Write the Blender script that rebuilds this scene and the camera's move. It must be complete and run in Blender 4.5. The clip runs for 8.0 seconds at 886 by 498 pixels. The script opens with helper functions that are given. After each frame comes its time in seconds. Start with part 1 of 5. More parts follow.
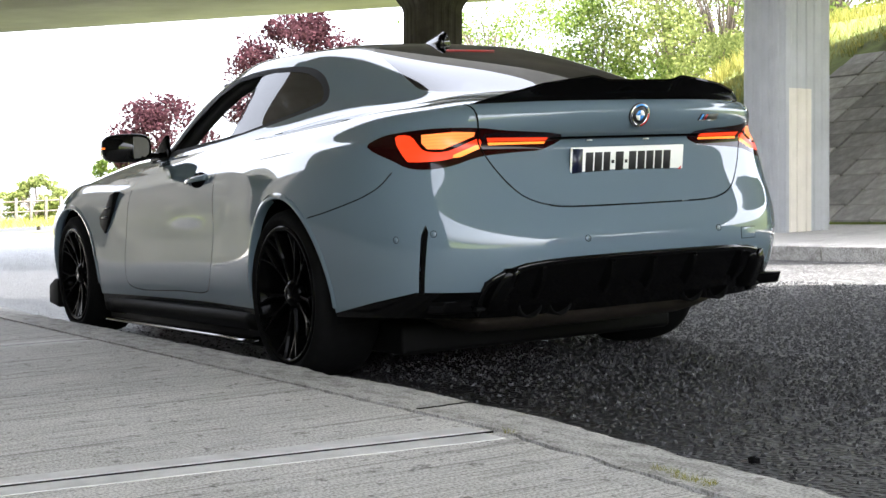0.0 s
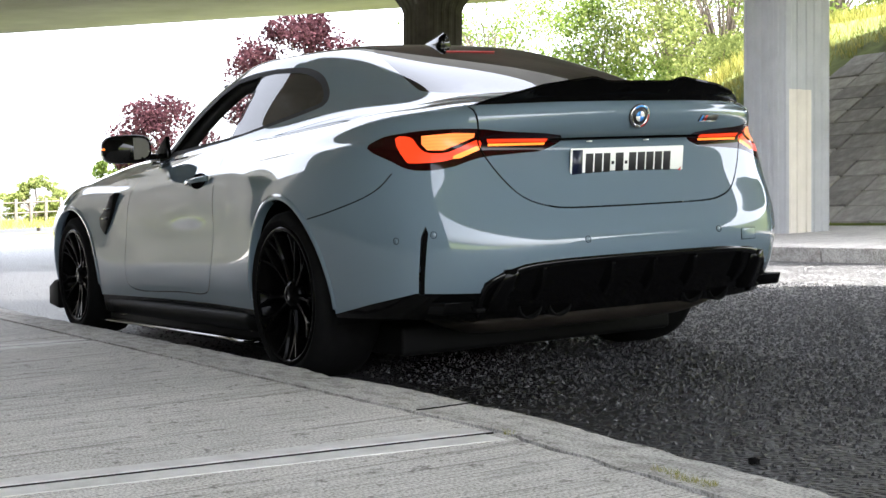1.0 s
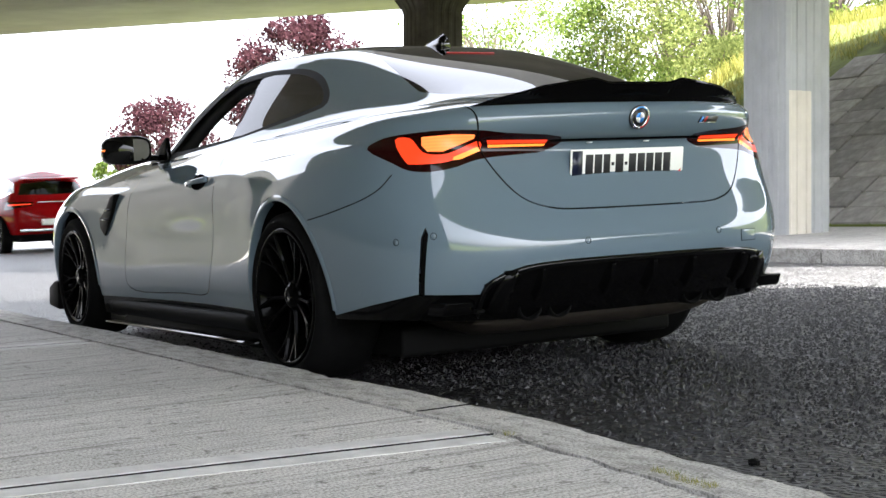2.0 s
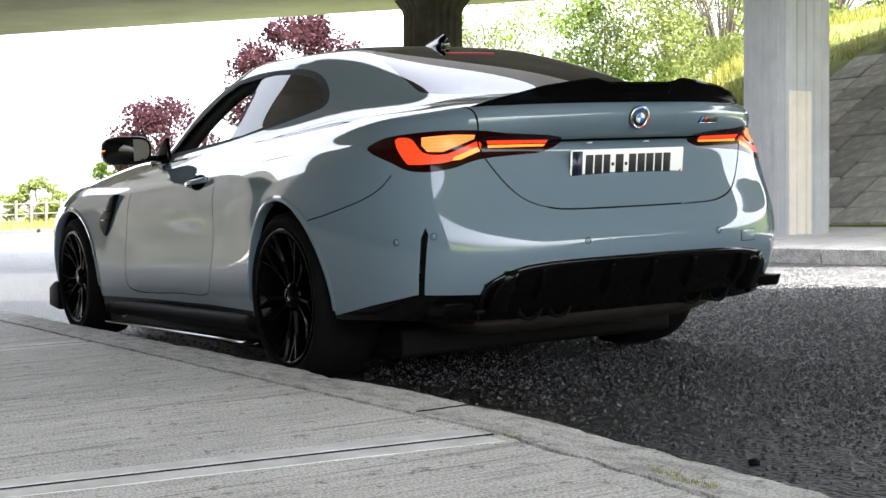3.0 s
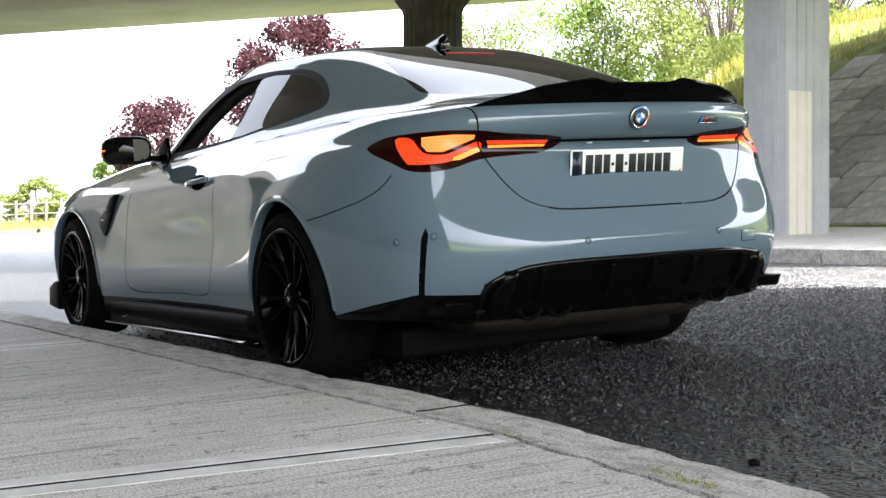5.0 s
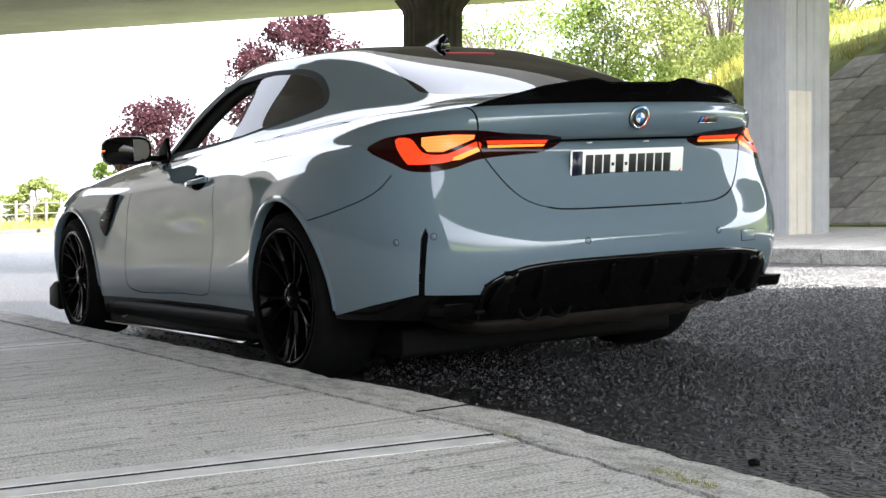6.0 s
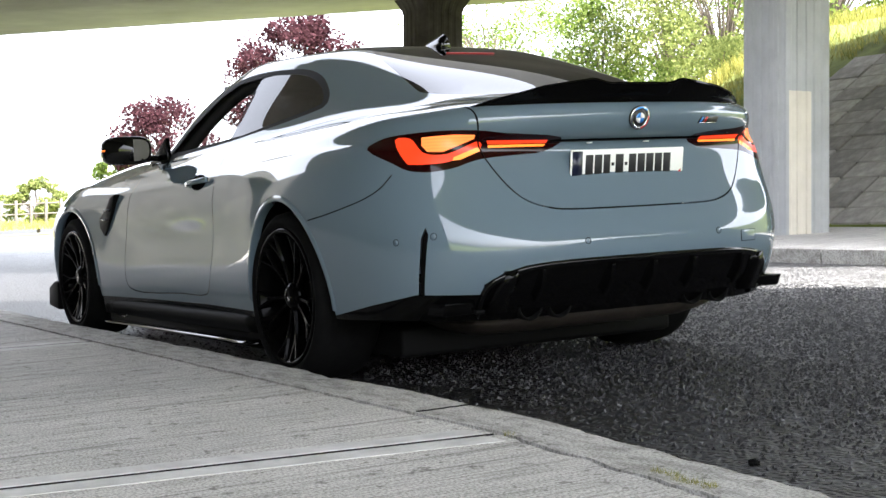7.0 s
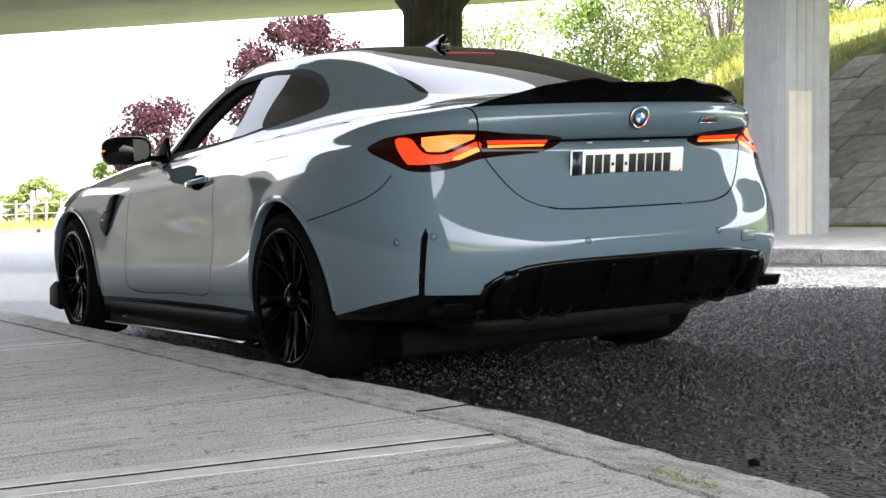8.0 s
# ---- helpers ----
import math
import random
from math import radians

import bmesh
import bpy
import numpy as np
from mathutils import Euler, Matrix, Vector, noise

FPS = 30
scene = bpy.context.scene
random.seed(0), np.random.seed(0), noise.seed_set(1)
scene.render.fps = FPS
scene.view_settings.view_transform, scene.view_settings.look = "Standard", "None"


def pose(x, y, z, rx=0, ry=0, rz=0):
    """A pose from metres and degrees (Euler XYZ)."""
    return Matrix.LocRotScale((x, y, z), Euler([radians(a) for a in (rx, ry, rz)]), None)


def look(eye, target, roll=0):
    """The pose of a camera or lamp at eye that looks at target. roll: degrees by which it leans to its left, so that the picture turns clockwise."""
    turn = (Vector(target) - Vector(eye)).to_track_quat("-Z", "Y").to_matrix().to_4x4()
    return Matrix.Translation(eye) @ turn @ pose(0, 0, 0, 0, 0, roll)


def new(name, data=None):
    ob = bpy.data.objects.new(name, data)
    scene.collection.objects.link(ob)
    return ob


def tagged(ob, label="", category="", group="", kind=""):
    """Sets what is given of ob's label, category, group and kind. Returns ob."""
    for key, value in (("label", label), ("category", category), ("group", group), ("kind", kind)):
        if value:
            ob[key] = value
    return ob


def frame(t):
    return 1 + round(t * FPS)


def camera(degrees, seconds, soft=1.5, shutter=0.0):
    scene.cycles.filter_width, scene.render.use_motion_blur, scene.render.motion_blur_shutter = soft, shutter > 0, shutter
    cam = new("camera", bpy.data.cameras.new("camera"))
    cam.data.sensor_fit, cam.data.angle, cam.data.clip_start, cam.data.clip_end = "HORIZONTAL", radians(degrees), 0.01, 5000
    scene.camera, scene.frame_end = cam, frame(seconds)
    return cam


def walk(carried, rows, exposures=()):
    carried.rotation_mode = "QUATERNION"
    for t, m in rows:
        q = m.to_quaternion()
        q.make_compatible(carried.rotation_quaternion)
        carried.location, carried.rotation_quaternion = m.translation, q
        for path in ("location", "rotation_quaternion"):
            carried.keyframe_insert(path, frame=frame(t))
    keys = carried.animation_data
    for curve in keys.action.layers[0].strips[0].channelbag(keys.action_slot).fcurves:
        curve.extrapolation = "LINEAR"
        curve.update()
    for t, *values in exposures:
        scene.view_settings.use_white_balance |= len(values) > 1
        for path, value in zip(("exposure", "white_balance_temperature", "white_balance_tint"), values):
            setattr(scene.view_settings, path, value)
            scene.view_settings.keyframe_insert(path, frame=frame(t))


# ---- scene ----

cam = camera(34.1, 8.0, soft=1.5, shutter=0.5)
# Level camera on a tripod beside the kerb; it settles upwards a touch in the first three seconds.
EYE = (-5.2811, 3.3603, 0.4757)
YAW = -30.761
EXPO = 3.02


def aim(drop):
    return pose(*EYE, 90 - drop, 0, YAW - 90)


walk(cam, [(0.0, aim(0.10)), (0.5, aim(0.074)), (1.0, aim(0.058)), (1.5, aim(0.03)), (2.2, aim(0.008)), (3.0, aim(0.0)), (8.0, aim(0.0))],
     exposures=[(0.0, EXPO, 6180, 13), (8.0, EXPO, 6180, 13)])

# ---- light ----
SUN_EL, SUN_AZ = 60.0, 207.0    # degrees; azimuth counter-clockwise from +x
world = bpy.data.worlds.new("sky")
scene.world = world
world.use_nodes = True
wn = world.node_tree.nodes
sky = wn.new("ShaderNodeTexSky")
sky.sky_type = 'NISHITA'
sky.sun_disc = False
sky.sun_elevation = radians(SUN_EL)
sky.sun_rotation = radians(90 - SUN_AZ)
sky.dust_density = 4.0
sky.air_density = 1.0
wn["Background"].inputs["Strength"].default_value = 0.15
haze = wn.new("ShaderNodeHueSaturation")     # thin bright cloud veil over the whole sky
haze.inputs["Saturation"].default_value, haze.inputs["Value"].default_value = 0.22, 1.35
world.node_tree.links.new(sky.outputs[0], haze.inputs["Color"])
world.node_tree.links.new(haze.outputs[0], wn["Background"].inputs["Color"])
sun = new("sun", bpy.data.lights.new("sun", 'SUN'))
sun.data.energy = 4.5
sun.data.angle = radians(0.6)
sun.data.color = (1.0, 0.95, 0.86)
SUN_DIR = Vector((math.cos(radians(SUN_AZ)) * math.cos(radians(SUN_EL)), math.sin(radians(SUN_AZ)) * math.cos(radians(SUN_EL)), math.sin(radians(SUN_EL))))
sun.matrix_world = look(SUN_DIR * 30, (0, 0, 0))


# ---- materials ----
LIT = 2 ** -EXPO     # lamps that show as bright as the daylit scene allows

def mat(name, color, rough=0.5, metal=0.0, coat=0.0, emit=None, power=0.0, trans=0.0, ior=1.45, var=0.0, scale=8.0, bump=0.0, bscale=60.0, spec=0.5, coat_ior=1.5):
    m = bpy.data.materials.new(name)
    m.use_nodes = True
    nt = m.node_tree
    b = nt.nodes["Principled BSDF"]
    b.inputs["Base Color"].default_value = (*color, 1)
    b.inputs["Roughness"].default_value = rough
    b.inputs["Metallic"].default_value = metal
    b.inputs["Coat Weight"].default_value = coat
    b.inputs["Coat Roughness"].default_value = 0.015
    b.inputs["Coat IOR"].default_value = coat_ior
    b.inputs["Transmission Weight"].default_value = trans
    b.inputs["IOR"].default_value = ior
    b.inputs["Specular IOR Level"].default_value = spec
    if emit:
        b.inputs["Emission Color"].default_value = (*emit, 1)
        b.inputs["Emission Strength"].default_value = power
    co = nt.nodes.new("ShaderNodeTexCoord")
    if var:
        n1 = nt.nodes.new("ShaderNodeTexNoise")
        n1.inputs["Scale"].default_value = scale
        n1.inputs["Detail"].default_value = 8
        n1.inputs["Roughness"].default_value = 0.65
        nt.links.new(co.outputs["Object"], n1.inputs["Vector"])
        mx = nt.nodes.new("ShaderNodeMix")
        mx.data_type = 'RGBA'
        mx.inputs[6].default_value = (*[c * (1 - var) for c in color], 1)
        mx.inputs[7].default_value = (*[min(1, c * (1 + var)) for c in color], 1)
        mp = nt.nodes.new("ShaderNodeMapRange")
        mp.inputs["From Min"].default_value, mp.inputs["From Max"].default_value = 0.3, 0.7
        nt.links.new(n1.outputs["Fac"], mp.inputs["Value"])
        nt.links.new(mp.outputs[0], mx.inputs[0])
        nt.links.new(mx.outputs[2], b.inputs["Base Color"])
    if bump:
        n2 = nt.nodes.new("ShaderNodeTexNoise")
        n2.inputs["Scale"].default_value = bscale
        n2.inputs["Detail"].default_value = 6
        nt.links.new(co.outputs["Object"], n2.inputs["Vector"])
        bp = nt.nodes.new("ShaderNodeBump")
        bp.inputs["Strength"].default_value = bump
        bp.inputs["Distance"].default_value = 0.01
        nt.links.new(n2.outputs["Fac"], bp.inputs["Height"])
        nt.links.new(bp.outputs[0], b.inputs["Normal"])
    return m


def nodes_of(name, rough):
    m = bpy.data.materials.new(name)
    m.use_nodes = True
    nt = m.node_tree
    b = nt.nodes["Principled BSDF"]
    b.inputs["Roughness"].default_value = rough
    return m, nt, b, nt.nodes.new("ShaderNodeTexCoord")


def ramp(nt, source, stops):
    r = nt.nodes.new("ShaderNodeValToRGB")
    while len(r.color_ramp.elements) < len(stops):
        r.color_ramp.elements.new(0.5)
    for e, (p, c) in zip(r.color_ramp.elements, stops):
        e.position, e.color = p, (*c, 1)
    nt.links.new(source, r.inputs[0])
    return r.outputs[0]


def noise_of(nt, vec, scale, detail=6, rough=0.6):
    n = nt.nodes.new("ShaderNodeTexNoise")
    n.inputs["Scale"].default_value, n.inputs["Detail"].default_value, n.inputs["Roughness"].default_value = scale, detail, rough
    nt.links.new(vec, n.inputs["Vector"])
    return n.outputs["Fac"]


def blend(nt, kind, fac, a, b):
    x = nt.nodes.new("ShaderNodeMix")
    x.data_type, x.blend_type = 'RGBA', kind
    x.inputs[0].default_value = fac
    nt.links.new(a, x.inputs[6])
    nt.links.new(b, x.inputs[7])
    return x.outputs[2]


def bump_of(nt, height, strength, dist, before=None):
    n = nt.nodes.new("ShaderNodeBump")
    n.inputs["Strength"].default_value, n.inputs["Distance"].default_value = strength, dist
    nt.links.new(height, n.inputs["Height"])
    if before:
        nt.links.new(before, n.inputs["Normal"])
    return n.outputs[0]


def scaled(nt, co, v):
    n = nt.nodes.new("ShaderNodeMapping")
    n.inputs["Scale"].default_value = v
    nt.links.new(co, n.inputs["Vector"])
    return n.outputs[0]


PAINT = mat("slate_grey_paint", (0.108, 0.147, 0.178), 0.5, 0.0, coat=1.0, spec=0.0, coat_ior=1.62)
BLACK = mat("gloss_black", (0.002, 0.002, 0.002), 0.08, spec=0.12)
PIANO = mat("piano_black", (0.002, 0.002, 0.002), 0.05, spec=0.45)
GAP = mat("gap_shadow", (0.004, 0.004, 0.004), 0.9, spec=0.0)
SATIN = mat("satin_black", (0.003, 0.003, 0.003), 0.6, spec=0.08)
RUBBER = mat("tyre_rubber", (0.004, 0.004, 0.004), 0.85, spec=0.06, var=0.3, scale=20, bump=0.2)
RIMMAT = mat("gloss_black_rim", (0.0015, 0.0015, 0.0015), 0.16, 0.0, spec=0.05)
STEEL = mat("dull_steel", (0.02, 0.02, 0.02), 0.5, 0.5, var=0.2)
CHROME = mat("chrome", (0.8, 0.8, 0.82), 0.08, 1.0)


def thin_glass(name, tint, ior=1.5):
    m = bpy.data.materials.new(name)
    m.use_nodes = True
    nt = m.node_tree
    nt.nodes.clear()
    out = nt.nodes.new("ShaderNodeOutputMaterial")
    mix = nt.nodes.new("ShaderNodeMixShader")
    clear = nt.nodes.new("ShaderNodeBsdfTransparent")
    clear.inputs["Color"].default_value = (*tint, 1)
    gloss = nt.nodes.new("ShaderNodeBsdfGlossy")
    gloss.inputs["Roughness"].default_value = 0.0
    if ior:
        fres = nt.nodes.new("ShaderNodeFresnel")
        fres.inputs["IOR"].default_value = ior
        nt.links.new(fres.outputs[0], mix.inputs[0])
    else:
        mix.inputs[0].default_value = 0.07
    nt.links.new(clear.outputs[0], mix.inputs[1])
    nt.links.new(gloss.outputs[0], mix.inputs[2])
    nt.links.new(mix.outputs[0], out.inputs[0])
    return m


GLASS = thin_glass("clear_window_glass", (0.85, 0.88, 0.87), 0)
PRIVACY = thin_glass("dark_tinted_glass", (0.015, 0.016, 0.018), 1.42)
LENS = mat("smoked_red_lens", (0.012, 0.001, 0.001), 0.06, spec=0.3)
GLOW = mat("red_light_guide", (0.25, 0.01, 0.0), 0.3, emit=(1.0, 0.055, 0.012), power=1.3 * LIT)
CORE = mat("orange_light_core", (0.7, 0.2, 0.05), 0.3, emit=(1.0, 0.20, 0.04), power=1.5 * LIT)
AMBER = mat("amber_light_guide", (0.7, 0.3, 0.05), 0.3, emit=(1.0, 0.16, 0.012), power=1.5 * LIT)
BRAKE = mat("red_brake_led", (0.3, 0.02, 0.02), 0.3, emit=(1.0, 0.05, 0.03), power=0.12 * LIT)
wave = CORE.node_tree.nodes.new("ShaderNodeTexWave")
wave.bands_direction = 'Z'
wave.inputs["Scale"].default_value = 28
wave.inputs["Distortion"].default_value = 1.5
CORE.node_tree.links.new(CORE.node_tree.nodes["Texture Coordinate"].outputs["Object"], wave.inputs["Vector"])
CORE.node_tree.links.new(ramp(CORE.node_tree, wave.outputs["Fac"], [(0.2, (1.0, 0.085, 0.012)), (0.8, (1.0, 0.25, 0.05))]), CORE.node_tree.nodes["Principled BSDF"].inputs["Emission Color"])
WHITE = mat("reflective_white_plate", (0.78, 0.78, 0.74), 0.35)
INK = mat("plate_black_ink", (0.012, 0.012, 0.013), 0.4)
NAVY = mat("deep_blue_enamel", (0.008, 0.011, 0.03), 0.3)
AZURE = mat("bright_blue_enamel", (0.05, 0.25, 0.7), 0.25, coat=0.5)
CRIMSON = mat("red_enamel", (0.45, 0.02, 0.02), 0.25, coat=0.5)
RUST = mat("heat_stained_steel", (0.02, 0.015, 0.012), 0.6, 0.2, var=0.5, scale=9)
MIRROR = mat("mirror_glass", (0.9, 0.9, 0.9), 0.01, 1.0)
LEATHER = mat("black_leather", (0.012, 0.012, 0.012), 0.5)
REDPAINT = mat("metallic_red_paint", (0.22, 0.003, 0.004), 0.5, 0.0, coat=0.3, spec=0.0)
SILVER = mat("silver_trim", (0.6, 0.6, 0.6), 0.25, 0.9)
def asphalt():
    """Chipped stone surfacing: stones of 1 to 2 cm in dark binder, with wheel-worn and dusty patches."""
    m, nt, b, co = nodes_of("asphalt", 0.42)
    b.inputs["Specular IOR Level"].default_value = 0.5
    v = nt.nodes.new("ShaderNodeTexVoronoi")
    v.inputs["Scale"].default_value = 50
    nt.links.new(co.outputs["Object"], v.inputs["Vector"])
    stone = ramp(nt, v.outputs["Color"], [(0.0, (0.008, 0.008, 0.009)), (0.5, (0.022, 0.022, 0.023)), (0.72, (0.07, 0.07, 0.071)), (1.0, (0.30, 0.30, 0.303))])
    binder = ramp(nt, v.outputs["Distance"], [(0.0, (1, 1, 1)), (0.45, (0.8, 0.8, 0.8)), (0.75, (0.12, 0.12, 0.12))])
    patch = ramp(nt, noise_of(nt, co.outputs["Object"], 0.7), [(0.35, (0.75, 0.75, 0.75)), (0.65, (1.15, 1.13, 1.1))])
    c = blend(nt, 'MULTIPLY', 1.0, stone, binder)
    c = blend(nt, 'MULTIPLY', 1.0, c, patch)
    # fine dark silt along the gutter; far side's sunlit brightness painted into the colour
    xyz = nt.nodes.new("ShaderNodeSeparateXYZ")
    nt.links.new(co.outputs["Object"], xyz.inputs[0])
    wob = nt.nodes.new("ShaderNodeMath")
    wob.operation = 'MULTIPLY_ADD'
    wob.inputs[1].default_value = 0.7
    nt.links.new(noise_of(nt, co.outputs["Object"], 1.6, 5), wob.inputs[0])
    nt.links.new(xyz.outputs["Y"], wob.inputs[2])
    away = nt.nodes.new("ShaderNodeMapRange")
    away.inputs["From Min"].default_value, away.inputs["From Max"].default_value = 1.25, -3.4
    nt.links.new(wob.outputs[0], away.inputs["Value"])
    silt_and_sunlight = ramp(nt, away.outputs[0], [(0.0, (0.34, 0.33, 0.32)), (0.15, (0.4, 0.4, 0.4)), (0.5, (0.5, 0.5, 0.5)), (0.75, (1.0, 1.0, 1.0)), (1.0, (2.4, 2.4, 2.4))])
    c = blend(nt, 'MULTIPLY', 1.0, c, silt_and_sunlight)
    nt.links.new(c, b.inputs["Base Color"])
    inv = ramp(nt, v.outputs["Distance"], [(0.0, (1, 1, 1)), (0.7, (0, 0, 0))])
    n = bump_of(nt, noise_of(nt, co.outputs["Object"], 35, 3), 0.7, 0.012)
    nt.links.new(bump_of(nt, inv, 1.0, 0.016, n), b.inputs["Normal"])
    return m


def concrete_slab(name, tone, across=True):
    """Brushed concrete: fine strokes across the path, pits, weathered blotches and dark specks."""
    m, nt, b, co = nodes_of(name, 0.88)
    o = co.outputs["Object"]
    strokes = noise_of(nt, scaled(nt, o, (90, 3.5, 10) if across else (9, 22, 12)), 1.0, 4)
    base = ramp(nt, noise_of(nt, o, 1.3, 8, 0.65), [(0.3, [c * 0.80 for c in tone]), (0.7, [c * 1.10 for c in tone])])
    lines = ramp(nt, strokes, [(0.37, (0.52, 0.51, 0.49)), (0.56, (1.0, 1.0, 1.0))])
    grit = ramp(nt, noise_of(nt, o, 130, 2), [(0.40, (0.30, 0.29, 0.27)), (0.55, (1, 1, 1))])
    spots = ramp(nt, noise_of(nt, o, 24, 2), [(0.31, (0.35, 0.34, 0.31)), (0.37, (1, 1, 1))])
    c = blend(nt, 'MULTIPLY', 0.75, base, lines)
    c = blend(nt, 'MULTIPLY', 0.7, c, grit)
    c = blend(nt, 'MULTIPLY', 0.8, c, spots)
    if across:     # longer drag marks of the broom
        drag = ramp(nt, noise_of(nt, scaled(nt, o, (26, 0.55, 4)), 1.0, 3), [(0.33, (0.42, 0.41, 0.39)), (0.40, (1, 1, 1))])
        c = blend(nt, 'MULTIPLY', 0.75, c, drag)
    nt.links.new(c, b.inputs["Base Color"])
    n = bump_of(nt, strokes, 0.5, 0.003)
    nt.links.new(bump_of(nt, noise_of(nt, o, 110, 3), 0.5, 0.003, n), b.inputs["Normal"])
    return m


def leaf_material(name, dark, light, through_light=0.42):
    m = bpy.data.materials.new(name)
    m.use_nodes = True
    nt = m.node_tree
    nt.nodes.clear()
    out = nt.nodes.new("ShaderNodeOutputMaterial")
    mix = nt.nodes.new("ShaderNodeMixShader")
    mix.inputs[0].default_value = through_light
    d, t = nt.nodes.new("ShaderNodeBsdfDiffuse"), nt.nodes.new("ShaderNodeBsdfTranslucent")
    g = nt.nodes.new("ShaderNodeNewGeometry")
    c = ramp(nt, g.outputs["Random Per Island"], [(0.0, dark), (1.0, light)])
    nt.links.new(c, d.inputs["Color"])
    nt.links.new(c, t.inputs["Color"])
    nt.links.new(d.outputs[0], mix.inputs[1])
    nt.links.new(t.outputs[0], mix.inputs[2])
    nt.links.new(mix.outputs[0], out.inputs[0])
    return m


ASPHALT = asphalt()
CONCRETE = concrete_slab("brushed_concrete", (0.64, 0.62, 0.585))
KERBSTONE = concrete_slab("kerb_concrete", (0.55, 0.535, 0.505), False)
SMOOTH = mat("trowelled_concrete", (0.53, 0.52, 0.50), 0.85, var=0.2, scale=9, bump=0.3, bscale=160)
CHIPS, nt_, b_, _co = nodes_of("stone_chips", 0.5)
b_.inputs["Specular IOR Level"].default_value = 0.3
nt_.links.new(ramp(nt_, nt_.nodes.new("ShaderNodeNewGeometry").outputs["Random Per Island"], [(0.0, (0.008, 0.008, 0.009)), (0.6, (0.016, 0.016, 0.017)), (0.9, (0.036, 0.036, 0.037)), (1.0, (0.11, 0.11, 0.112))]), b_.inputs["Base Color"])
CREAM = mat("cream_masonry_paint", (0.62, 0.58, 0.50), 0.8, var=0.08, scale=3, bump=0.1)
PLUM = leaf_material("plum_leaves", (0.022, 0.009, 0.012), (0.085, 0.038, 0.044))
GREEN = leaf_material("green_leaves", (0.05, 0.085, 0.02), (0.19, 0.24, 0.06))
LIME = leaf_material("yellow_green_leaves", (0.08, 0.105, 0.03), (0.24, 0.26, 0.09))
BLADES = leaf_material("dry_grass_blades", (0.12, 0.15, 0.03), (0.38, 0.33, 0.10))
BARK = mat("bark", (0.09, 0.07, 0.055), 0.9, var=0.4, scale=12, bump=0.8, bscale=40)
TIMBER = mat("weathered_timber", (0.10, 0.085, 0.07), 0.85, var=0.3, scale=6, bump=0.3)
PAVER = mat("slope_paving", (0.34, 0.325, 0.30), 0.9, var=0.35, scale=5, bump=0.4, bscale=50)
_nt = PAVER.node_tree
_b = _nt.nodes["Principled BSDF"]
_src = _b.inputs["Base Color"].links[0].from_socket
_tone = ramp(_nt, _nt.nodes.new("ShaderNodeObjectInfo").outputs["Random"], [(0.0, (0.6, 0.6, 0.6)), (1.0, (1.1, 1.1, 1.1))])
_nt.links.new(blend(_nt, 'MULTIPLY', 1.0, _src, _tone), _b.inputs["Base Color"])
# dark tone for the out-of-view wall that dims the coupe's side
UNSEEN_WALL = mat("unseen_wall_concrete", (0.13, 0.125, 0.115), 0.9, var=0.35, scale=1.5, bump=0.4, bscale=30)
GALV = mat("galvanised_steel", (0.45, 0.46, 0.47), 0.5, 0.6, var=0.1)
SOFFIT = mat("soffit_concrete", (0.25, 0.24, 0.215), 0.9, var=0.2, scale=0.6, bump=0.1, bscale=12)
COLUMN = mat("column_concrete", (0.38, 0.39, 0.395), 0.85, var=0.15, scale=1.5, bump=0.15, bscale=30)
# dark copy of the column concrete; the far column's shade is in its colour
SHADED_COLUMN = mat("shaded_column_concrete", (0.045, 0.04, 0.035), 0.9, var=0.4, scale=3, bump=0.15, bscale=30, spec=0.2)
GRASS = mat("grass", (0.13, 0.16, 0.035), 0.9, var=0.5, scale=2.5, bump=0.6, bscale=8)


# ---- mesh helpers ----
def part(name, bm, material, parent=None, label="", smooth=True):
    me = bpy.data.meshes.new(name)
    bm.to_mesh(me)
    bm.free()
    me.materials.append(material)
    if smooth:
        me.shade_smooth()
    ob = new(name, me)
    if parent:
        ob.parent = parent
    return tagged(ob, label)


def add_box(bm, x0, x1, y0, y1, z0, z1, m=None):
    vs = [bm.verts.new(Vector(p)) for p in ((x0, y0, z0), (x1, y0, z0), (x1, y1, z0), (x0, y1, z0), (x0, y0, z1), (x1, y0, z1), (x1, y1, z1), (x0, y1, z1))]
    for q in ((0, 3, 2, 1), (4, 5, 6, 7), (0, 1, 5, 4), (1, 2, 6, 5), (2, 3, 7, 6), (3, 0, 4, 7)):
        bm.faces.new([vs[i] for i in q])
    if m is not None:
        bmesh.ops.transform(bm, matrix=m, verts=vs)
    return vs


def box(x0, x1, y0, y1, z0, z1, bevel=0.0, m=None, seg=2):
    bm = bmesh.new()
    add_box(bm, x0, x1, y0, y1, z0, z1)
    if bevel:
        bmesh.ops.bevel(bm, geom=bm.edges[:], offset=bevel, segments=seg, profile=0.5, affect='EDGES')
    if m is not None:
        bmesh.ops.transform(bm, matrix=m, verts=bm.verts)
    return bm


